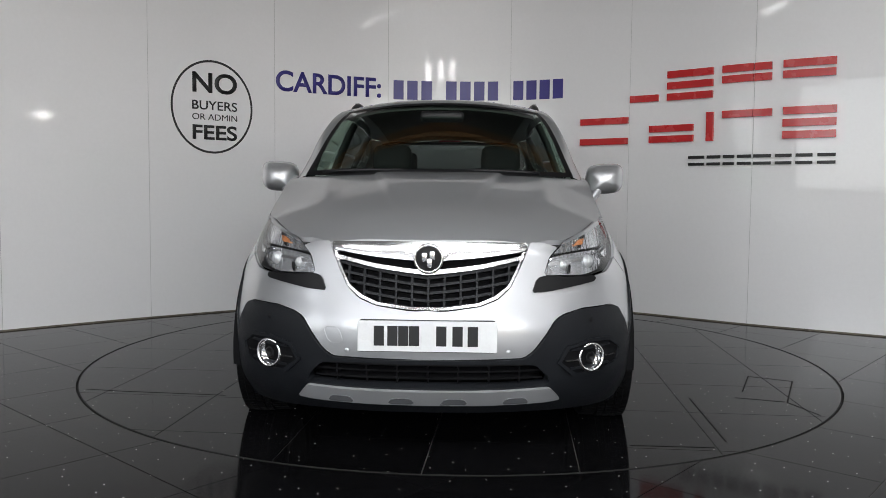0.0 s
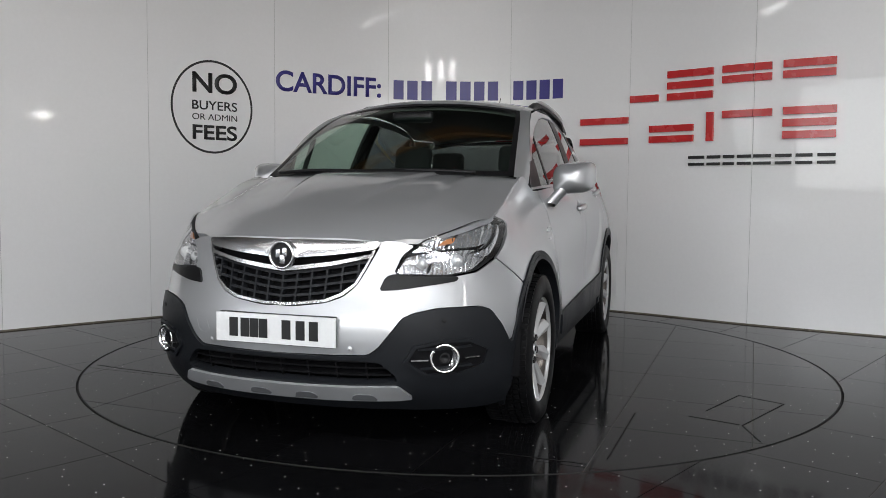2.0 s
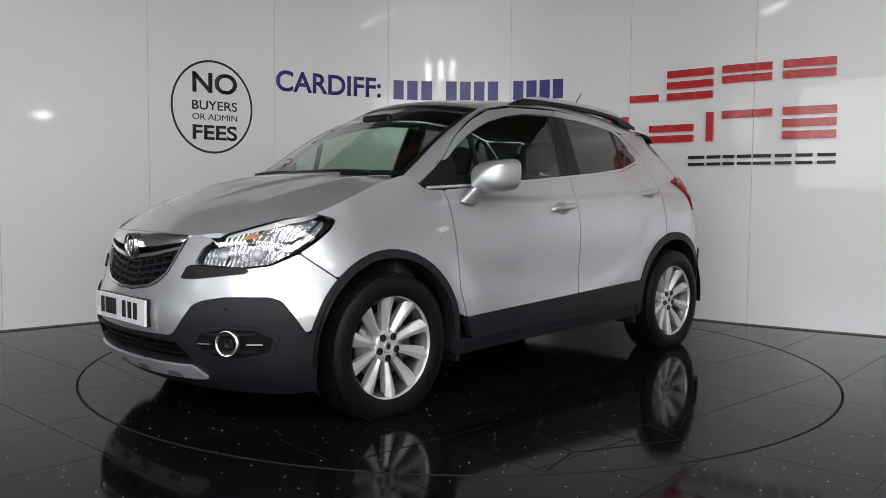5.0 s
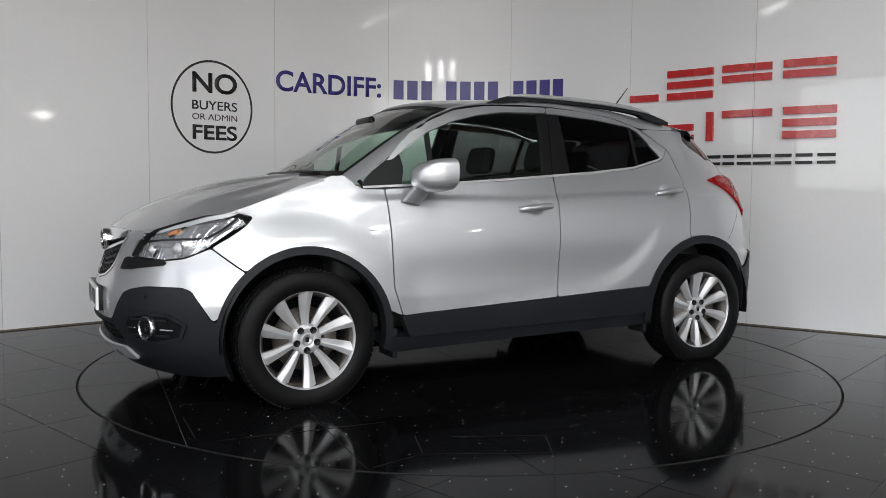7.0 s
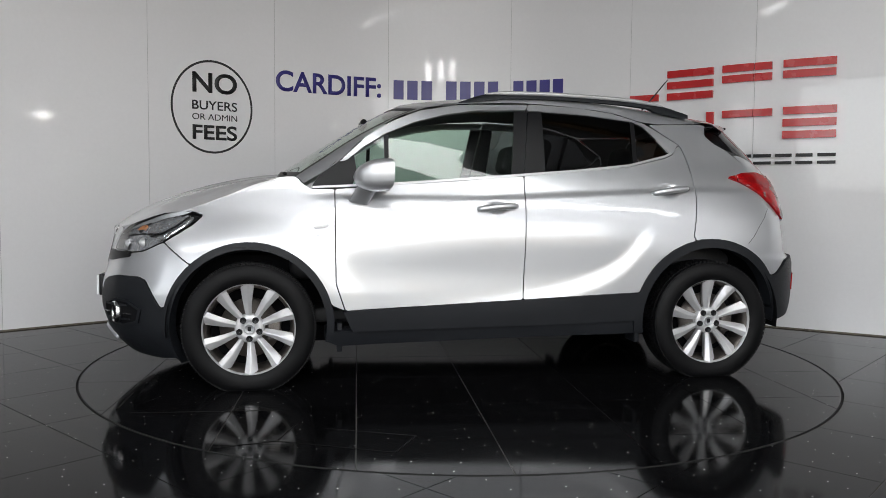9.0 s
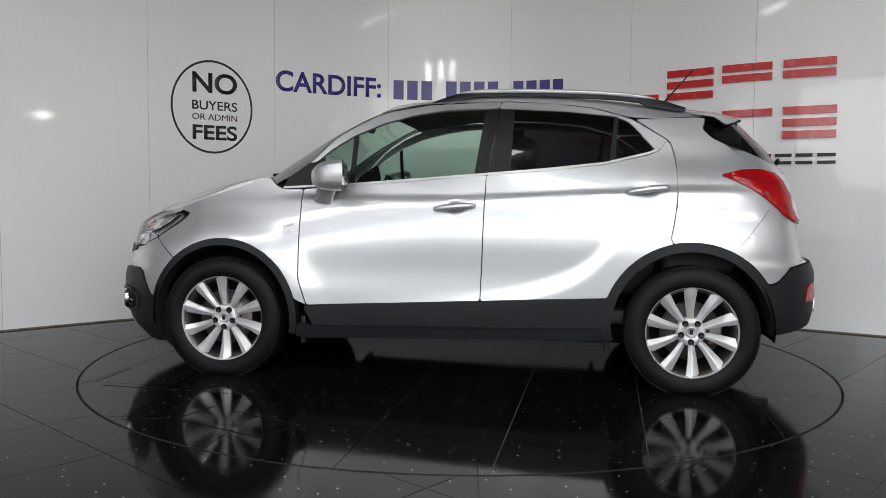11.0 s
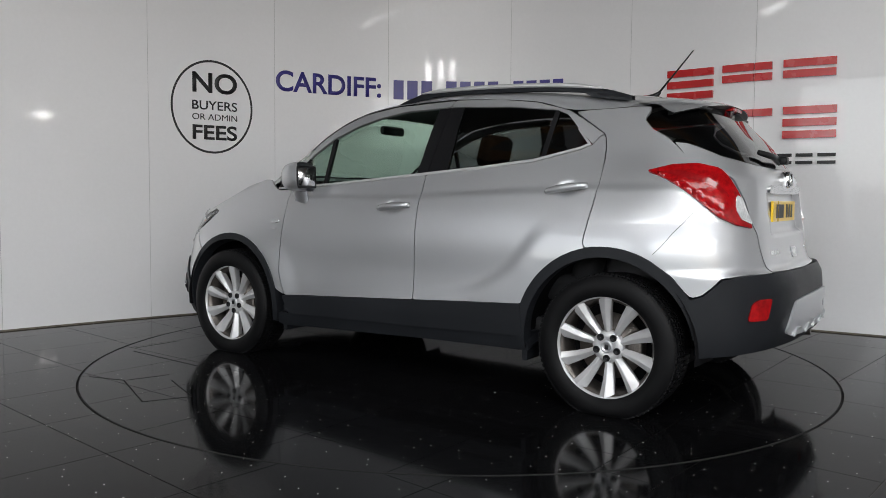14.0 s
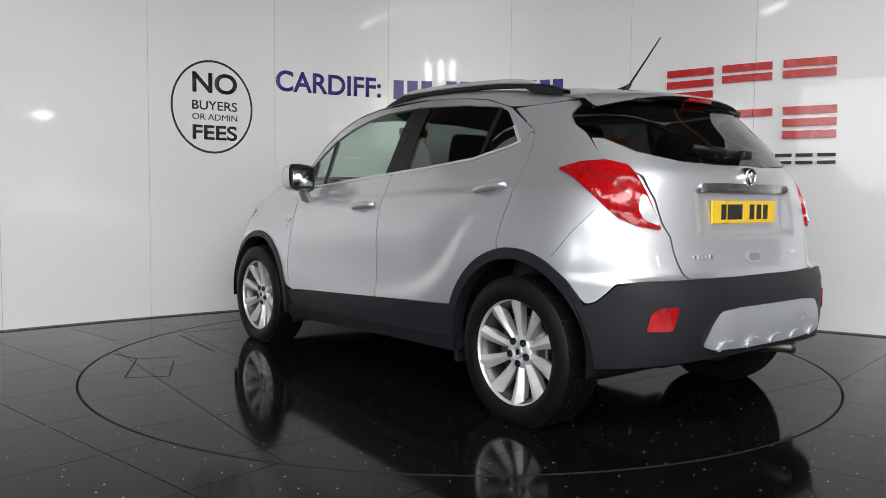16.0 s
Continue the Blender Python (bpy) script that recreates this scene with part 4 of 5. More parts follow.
    # scuttle under the wipers
    bm = loft(bmesh.new(), [[(x + dx, y, z) for x, y, z in [(1.13 - 0.05 * v * v, 0.69 * v, 1.100 - 0.01 * v * v) for v in [k / 10 for k in range(-10, 11)]]] for dx, z in ((0.07, 0), (0.0, 0), (-0.06, 0))])
    cpart("scuttle", bm, M_BLACK)
    # rear spoiler
    bm = bmesh.new()
    rows = []
    for k in range(-16, 17):
        v = k / 16
        y = 0.572 * v
        back = 0.15 * abs(v) ** 3
        fall = 0.068 * abs(v) ** 2.4
        rows.append([(-1.35 + 0.05 * abs(v), y, 1.536 - fall), (-1.45 + back * 0.3, y, 1.522 - fall), (-1.60 + back, y, 1.492 - fall), (-1.625 + back, y, 1.480 - fall), (-1.60 + back, y, 1.470 - fall), (-1.54 + back * 0.6, y, 1.455 - fall * 0.5), (-1.46 + back * 0.3, y, 1.44)])
    loft(bm, [r[:4] for r in rows])
    bmesh.ops.recalc_face_normals(bm, faces=bm.faces)
    sp = cpart("rear_spoiler", bm, M_PAINT)
    bm = loft(bmesh.new(), [[(x + 0.002, y, z - 0.002) for x, y, z in r[3:]] for r in rows])
    bmesh.ops.recalc_face_normals(bm, faces=bm.faces)
    cpart("spoiler_lip", bm, M_BLACK, "black underside of the spoiler", sp)
    bm = add_box(bmesh.new(), -1.622, -1.585, -0.09, 0.09, 1.4595, 1.4795, 0.004)
    cpart("brake_lamp", bm, M_RED, "red high brake lamp", sp)
    bm = add_box(bmesh.new(), -1.58, -1.47, -0.42, 0.42, 1.438, 1.452, 0.004)
    cpart("spoiler_underside", bm, M_BLACK, "", sp)


def build_lamps():
    lens = [sd(1.512, 0.903), sd(1.54, 0.918), sd(1.604, 0.925), sd(1.72, 0.913), sd(1.80, 0.890), fr(0.532, 0.846), fr(0.472, 0.795), fr(0.438, 0.712), fr(0.52, 0.702), sd(1.905, 0.702), sd(1.818, 0.716), sd(1.712, 0.766), sd(1.60, 0.838), sd(1.53, 0.88)]
    low = [fr(0.448, 0.716), fr(0.478, 0.780), fr(0.54, 0.794), fr(0.62, 0.803), sd(1.78, 0.808), sd(1.725, 0.800), sd(1.735, 0.768), sd(1.82, 0.724), sd(1.905, 0.709)]
    high = [fr(0.492, 0.796), fr(0.54, 0.842), fr(0.62, 0.878), sd(1.72, 0.905), sd(1.60, 0.914), sd(1.575, 0.895), sd(1.66, 0.842), sd(1.75, 0.819), fr(0.62, 0.812)]
    bulbs = [(skin(*fr(0.525, 0.750)), 0.026), (skin(*fr(0.640, 0.758)), 0.030)]
    for sg in (1, -1):
        fix = (lambda b: b) if sg > 0 else mirror_of
        h = cpart("headlamp", fix(shell(bmesh.new(), lens, -0.055, -0.05, 0.002, 1)), M_BLACK, "clear headlamp with chrome reflectors")
        cpart("reflector", fix(shell(bmesh.new(), low, -0.035, 0.02, 0.0, 1)), M_REFLECTOR, "", h)
        cpart("reflector", fix(shell(bmesh.new(), high, -0.030, 0.02, 0.0, 1)), M_REFLECTOR, "", h)
        side = [sd(1.775, 0.800), sd(1.72, 0.822), sd(1.655, 0.862), sd(1.60, 0.900), sd(1.560, 0.900), sd(1.585, 0.868), sd(1.65, 0.822), sd(1.715, 0.782), sd(1.76, 0.768)]
        cpart("reflector", fix(shell(bmesh.new(), side, -0.020, 0.01, 0.0, 1)), M_REFLECTOR, "", h)
        ind = [fr(0.582, 0.826), fr(0.604, 0.850), fr(0.636, 0.856), fr(0.626, 0.830)]
        cpart("indicator_bulb", fix(shell(bmesh.new(), ind, -0.024, 0.01, 0.0, 1)), M_AMBER, "amber indicator bulb", h)
        for q, m, up in (([fr(0.470, 0.748), fr(0.475, 0.764), fr(0.56, 0.772), fr(0.625, 0.776), fr(0.625, 0.764), fr(0.56, 0.758)], M_CHROME, -0.026),
                         ([fr(0.555, 0.716), fr(0.562, 0.752), fr(0.572, 0.752), fr(0.566, 0.716)], M_BLACK, -0.030),
                         ([sd(1.795, 0.795), sd(1.73, 0.812), sd(1.66, 0.850), sd(1.59, 0.902), sd(1.582, 0.896), sd(1.655, 0.842), sd(1.73, 0.803), sd(1.795, 0.786)], M_BLACK, -0.012),
                         ([fr(0.60, 0.815), fr(0.63, 0.868), fr(0.642, 0.868), fr(0.612, 0.815)], M_BLACK, -0.024)):
            cpart("lamp_rib", fix(shell(bmesh.new(), q, up, 0.012, 0.0, 1)), m, "", h)
        for (x, y, z), r in bulbs:
            bm = bmesh.new()
            spin(bm, [(r, 0.012), (r * 0.85, -0.004), (r * 0.5, -0.014), (0.001, -0.017)], pose(x - 0.036, y - 0.008, z - 0.008, 0, 0, 106), 24)
            cpart("lamp_bulb", fix(bm), M_CLEARLAMP, "", h)
        cpart("lens", fix(shell(bmesh.new(), lens, 0.002, 0.0, 0.002, 1)), M_LENS, "clear lamp cover", h)
        brow = [fr(0.390, 0.646), fr(0.410, 0.700), fr(0.44, 0.709), fr(0.52, 0.700), sd(1.905, 0.701), sd(1.888, 0.692), sd(1.90, 0.677), fr(0.56, 0.664), fr(0.46, 0.649)]
        cpart("lamp_brow", fix(shell(bmesh.new(), brow, 0.008, 0.014, 0.0, 1)), M_BLACK, "black trim below the headlamp")
        # tail lamps
        tl = [sd(-1.413, 1.131), sd(-1.52, 1.158), sd(-1.623, 1.163), sd(-1.71, 1.140), rr(0.640, 1.10), rr(0.628, 1.034), rr(0.608, 0.931), rr(0.600, 0.876), sd(-1.80, 0.892), sd(-1.74, 0.925), sd(-1.688, 0.970), sd(-1.60, 1.04), sd(-1.50, 1.098)]
        lamp = cpart("tail_lamp", fix(shell(bmesh.new(), tl, 0.012, 0.03, 0.0, 2, 0.03, 0.03, 0.006)), M_RED, "red tail lamp wrapped round the corner")
        for q in ([sd(-1.455, 1.122), sd(-1.55, 1.128), sd(-1.68, 1.095), sd(-1.75, 1.03), sd(-1.76, 1.01), sd(-1.68, 1.065), sd(-1.55, 1.105)],):
            cpart("lamp_band", fix(shell(bmesh.new(), q, 0.0195, 0.006, 0.0, 1)), M_REDDARK, "", lamp)
        cl = [rr(0.652, 1.02), rr(0.635, 1.015), rr(0.615, 0.93), rr(0.608, 0.892), rr(0.665, 0.915), rr(0.675, 0.96)]
        cpart("reversing_lamp", fix(shell(bmesh.new(), cl, 0.021, 0.01, 0.0, 1)), M_CLEARLAMP, "clear reversing lamp", lamp)
        # fog lamp in its pocket; the pocket is flush, its shade put in as near-black
        pk = [fr(0.50, 0.382), fr(0.53, 0.432), fr(0.62, 0.452), fr(0.70, 0.446), sd(1.83, 0.41), sd(1.845, 0.355), fr(0.66, 0.330), fr(0.56, 0.335)]
        pocket = cpart("fog_lamp", fix(shell(bmesh.new(), pk, 0.0120, 0.004, 0.0, 1)), M_DARK, "round fog lamp with a chrome ring")
        lip_in = pk
        lip_out = [fr(0.485, 0.382), fr(0.522, 0.443), fr(0.62, 0.464), fr(0.705, 0.458), sd(1.815, 0.415), sd(1.832, 0.345), fr(0.665, 0.318), fr(0.548, 0.323)]
        for i in range(len(pk)):
            j = (i + 1) % len(pk)
            cpart("pocket_lip", fix(shell(bmesh.new(), [lip_out[i], lip_out[j], lip_in[j], lip_in[i]], 0.019, 0.012, 0.0, 0)), M_CLAD, "", pocket)
        x, y, z = skin(*fr(0.622, 0.389))
        m = pose(x + 0.001, y + 0.001, z, 0, 0, 114)
        bm = bmesh.new()
        spin(bm, [(0.046, -0.022), (0.052, -0.029), (0.059, -0.022), (0.059, 0.01), (0.046, 0.01)], m @ pose(0, 0, 0), 36, True)
        cpart("fog_ring", fix(bm), M_CHROME, "chrome ring", pocket)
        bm = bmesh.new()
        spin(bm, [(0.047, -0.016), (0.040, -0.004), (0.026, 0.002), (0.001, 0.003)], m @ pose(0, 0, 0), 28)
        cpart("fog_lens", fix(bm), M_REFLECTOR, "bright lamp bowl", pocket)
        bm = bmesh.new()
        spin(bm, [(0.024, 0.004), (0.023, -0.012), (0.016, -0.018), (0.014, -0.014), (0.001, -0.013)], m, 24)
        cpart("fog_bulb", fix(bm), M_BLACK, "", pocket)
        for z0 in (0.350, 0.424):
            sl = [fr(0.535, z0), fr(0.60, z0), fr(0.705, z0 + 0.004), fr(0.70, z0 + 0.012), fr(0.60, z0 + 0.009), fr(0.54, z0 + 0.008)]
            cpart("fog_slat", fix(shell(bmesh.new(), sl, 0.020, 0.008, 0.0, 0)), M_CLAD, "", pocket)
        for ya, yb in ((0.512, 0.566), (0.678, 0.722)):
            bm = shell(bmesh.new(), [fr(ya, 0.386), fr(yb, 0.386), fr(yb, 0.392), fr(ya, 0.392)], 0.026, 0.01, 0.0, 0)
            cpart("fog_strip", fix(bm), M_CHROME, "", pocket)


def build_grille():
    # near-black backing sheet gives the shade behind the grille bars
    g = cpart("grille", both(shell(bmesh.new(), [(0.0, 0.835), fr(0.375, 0.832), fr(0.345, 0.75), fr(0.305, 0.668), fr(0.26, 0.63), fr(0.195, 0.602), (0.0, 0.584)], -0.055, 0.0, 0.0, 0)), M_DARK, "black grille with chrome bars and round badge")
    top = [(0.0, 0.833), fr(0.2, 0.834), fr(0.376, 0.830), fr(0.366, 0.800), fr(0.20, 0.778), (0.0, 0.762)]
    cpart("chrome_bar", both(shell(bmesh.new(), top, 0.006, 0.03, 0.0, 1, crown=0.006)), M_CHROME, "broad chrome grille bar", g)
    thin = [(0.0, 0.728), fr(0.2, 0.752), fr(0.362, 0.786), fr(0.357, 0.772), fr(0.2, 0.737), (0.0, 0.712)]
    cpart("chrome_bar", both(shell(bmesh.new(), thin, 0.004, 0.03, 0.0, 0)), M_CHROME, "", g)
    rim = [fr(0.364, 0.800), fr(0.345, 0.748), fr(0.305, 0.667), fr(0.26, 0.628), fr(0.195, 0.601), fr(0.06, 0.584), (0.0, 0.584), (0.0, 0.594), fr(0.06, 0.594), fr(0.19, 0.611), fr(0.25, 0.636), fr(0.297, 0.672), fr(0.335, 0.745), fr(0.352, 0.795)]
    cpart("grille_rim", both(shell(bmesh.new(), rim, 0.003, 0.05, 0.0, 0)), M_CHROME, "thin chrome surround", g)
    edge = curve_of((0.59, 0.09), (0.602, 0.19), (0.63, 0.255), (0.668, 0.30), (0.75, 0.34), (0.79, 0.355))
    for k in range(5):
        f = k / 4
        zc, ze = 0.708 - 0.112 * f, 0.766 - 0.13 * f
        ye = edge(ze - 0.02) if k < 3 else edge(zc)
        z1 = zc + (ze - zc) * ye / 0.36
        b = [(0.0, zc), fr(ye / 2, (zc + z1) / 2 - 0.004), fr(ye, z1), fr(ye, z1 - 0.010), fr(ye / 2, (zc + z1) / 2 - 0.014), (0.0, zc - 0.010)]
        cpart("grille_bar", both(shell(bmesh.new(), b, -0.012, 0.03, 0.0, 0)), M_CLAD, "", g)
    for k in range(-5, 6):
        y = k * 0.061
        ztop = 0.715 + 0.06 * abs(y) / 0.36
        zb = 0.592 + max(0.0, abs(y) - 0.10) ** 1.5 * 0.62
        b = [fr(y - 0.004, zb), fr(y + 0.004, zb), fr(y + 0.004, ztop), fr(y - 0.004, ztop)]
        if abs(y) < 0.33:
            cpart("grille_post", shell(bmesh.new(), b, -0.010, 0.03, 0.0, 0), M_CLAD, "", g)
    badge(g, 2.092, 0.775, 0.057)


def badge(parent, x, z, r, name="badge"):
    """A round chrome badge with a plain raised wave."""
    m = Matrix.Translation((x, 0, z)) @ Euler((0, 0, radians(90 if x > 0 else -90))).to_matrix().to_4x4()
    bm = bmesh.new()
    spin(bm, [(r * 0.80, -0.016), (r * 0.9, -0.022), (r, -0.014), (r, 0.02), (r * 0.8, 0.02)], m, 48, True)
    b = cpart(name, bm, M_CHROME, "round chrome badge with a plain emblem", parent) if parent else cpart(name, bm, M_CHROME, "round chrome badge with a plain emblem")
    bm = bmesh.new()
    spin(bm, [(r * 0.82, -0.008), (r * 0.5, -0.010), (0.001, -0.011)], m, 36)
    cpart("badge_field", bm, M_BLACK, "", b)
    bm = bmesh.new()
    for a, rad in ((40, 0.34), (160, 0.34), (280, 0.34)):
        add_box(bm, r * (0.3 * math.cos(radians(a)) - 0.16), r * (0.3 * math.cos(radians(a)) + 0.2), -0.018, -0.008, r * (0.3 * math.sin(radians(a)) - 0.3), r * (0.3 * math.sin(radians(a)) + 0.3), 0.004)
    bmesh.ops.transform(bm, matrix=m, verts=bm.verts)
    cpart("emblem", bm, M_CHROME, "", b)


def build_wheel(x, left):
    """Alloy wheel with ten slanted spokes, tyre, disc and nuts."""
    R, rim = 0.341, 0.243
    hub = thing("wheel", "", "")
    hub.name = "wheel"
    for k in list(hub.keys()):
        del hub[k]
    hub.parent = car
    bm = bmesh.new()
    # tyre with tread grooves
    prof = [(rim - 0.006, 0.098), (rim + 0.006, 0.106), (rim + 0.030, 0.112), (rim + 0.055, 0.110), (R - 0.014, 0.102), (R - 0.004, 0.090)]
    for y in (0.062, 0.030, 0.0, -0.030):
        prof += [(R - 0.005, y + 0.012), (R - 0.005, y + 0.005), (R - 0.010, y + 0.004), (R - 0.010, y - 0.003), (R - 0.005, y - 0.004)]
    prof += [(R - 0.004, -0.090), (R - 0.014, -0.102), (rim + 0.055, -0.110), (rim + 0.006, -0.106), (rim - 0.02, -0.09)]
    spin(bm, prof, None, 96)
    # tread blocks along the shoulder
    for k in range(84):
        a = 2 * math.pi * k / 84
        for n, (y0, y1) in enumerate(((0.070, 0.096), (0.040, 0.064), (0.006, 0.033), (-0.027, 0.0), (-0.096, -0.034))):
            b0 = len(bm.verts)
            o = 0.006 * (n % 2)
            add_box(bm, o - 0.0092, o + 0.0092, y0, y1, R - 0.020, R + (0.0022 if abs(y0 + y1) < 0.12 else -0.002))
            bm.verts.ensure_lookup_table()
            bmesh.ops.rotate(bm, cent=(0, 0, 0), matrix=Matrix.Rotation(a, 3, "Y"), verts=bm.verts[b0:])
    # flat where it stands, with the walls pressed out above
    for v in bm.verts:
        low = clamp((-v.co.z - 0.24) / 0.09)
        v.co.y *= 1 + 0.06 * low * low
        v.co.z = max(v.co.z, 0.0006 - WHEEL_Z)
    part("tyre", sharp_edges(bm, 50), M_RUBBER, hub, "black road tyre")
    # rim barrel
    bm = bmesh.new()
    spin(bm, [(rim - 0.012, 0.088), (rim - 0.004, 0.098), (rim + 0.004, 0.104), (rim + 0.006, 0.096), (rim - 0.004, 0.084), (rim - 0.014, 0.080)], None, 80, True)
    lip = part("rim", bm, M_ALLOY, hub, "silver alloy rim")
    # barrel coloured darker than the rim, to put in the shade inside the wheel
    bm = bmesh.new()
    spin(bm, [(rim - 0.006, 0.084), (rim - 0.020, 0.060), (rim - 0.032, -0.06), (rim - 0.02, -0.10), (rim - 0.028, -0.10), (rim - 0.042, -0.06), (rim - 0.030, 0.055), (rim - 0.014, 0.081)], None, 64, True)
    part("barrel", bm, M_STEEL, lip, "inner wheel barrel, coloured dark for its shade")
    # spokes
    for k in range(10):
        bm = bmesh.new()
        rows = []
        for i in range(9):
            f = i / 8
            r = 0.050 + (rim - 0.006 - 0.050) * f
            wd = 0.0145 + 0.0225 * f ** 1.15
            sw = 0.004 * math.sin(f * math.pi)
            d = 0.066 + 0.024 * f ** 1.5 - 0.010 * (1 - f) ** 2
            rows.append([(sw - wd * 0.7, d - 0.055, r), (sw - wd, d - 0.012, r), (sw - wd * 0.92, d - 0.006, r), (sw - wd * 0.18, d + 0.003, r), (sw + wd * 0.05, d + 0.002, r), (sw + wd * 0.92, d - 0.015, r), (sw + wd, d - 0.020, r), (sw + wd * 0.7, d - 0.055, r)])
        loft(bm, rows)
        bmesh.ops.recalc_face_normals(bm, faces=bm.faces)
        bmesh.ops.rotate(bm, cent=(0, 0, 0), matrix=Matrix.Rotation(2 * math.pi * (k + 0.06) / 10, 3, "Y"), verts=bm.verts)
        part("spoke", sharp_edges(bm, 24), M_ALLOY, hub)
    bm = bmesh.new()
    spin(bm, [(0.078, 0.02), (0.076, 0.052), (0.068, 0.062), (0.034, 0.066), (0.030, 0.060), (0.001, 0.060)], None, 48)
    part("hub_face", bm, M_ALLOY, hub)
    bm = bmesh.new()
    spin(bm, [(0.029, 0.058), (0.028, 0.070), (0.022, 0.073), (0.021, 0.069), (0.001, 0.069)], None, 36)
    part("centre_cap", bm, M_SATIN, hub, "round silver centre cap")
    bm = add_box(bmesh.new(), -0.009, 0.009, 0.068, 0.074, -0.012, 0.012, 0.003)
    part("cap_emblem", bm, M_BLACK, hub)
    for k in range(5):
        a = 2 * math.pi * (k + 0.75) / 5
        bm = bmesh.new()
        spin(bm, [(0.0165, 0.060), (0.0165, 0.069), (0.0135, 0.069), (0.012, 0.0675), (0.001, 0.0675)], Matrix.Translation((0.053 * math.cos(a), 0.001, 0.053 * math.sin(a))), 16)
        part("wheel_nut", bm, M_BLACK, hub)
    bm = bmesh.new()
    spin(bm, [(0.155, 0.0), (0.155, 0.022), (0.08, 0.022), (0.075, 0.04), (0.001, 0.04)], None, 48)
    part("brake_disc", bm, M_STEEL, hub, "worn steel brake disc")
    bm = add_box(bmesh.new(), -0.16, -0.09, -0.03, 0.045, -0.07, 0.07, 0.012)
    part("brake_caliper", bm, M_STEEL, hub)
    # near-black disc that fills the spoke gaps with shade
    bm = bmesh.new()
    spin(bm, [(0.222, 0.012), (0.216, -0.03), (0.001, -0.03)], None, 40)
    part("back_plate", bm, M_DARK, hub)
    x += 0.001 if x > 0 else -0.010
    hub.matrix_local = Matrix.Translation(OFF) @ (pose(x, WHEEL_Y, WHEEL_Z) if left else pose(x, -WHEEL_Y, WHEEL_Z, 0, 0, 180))
    return hub


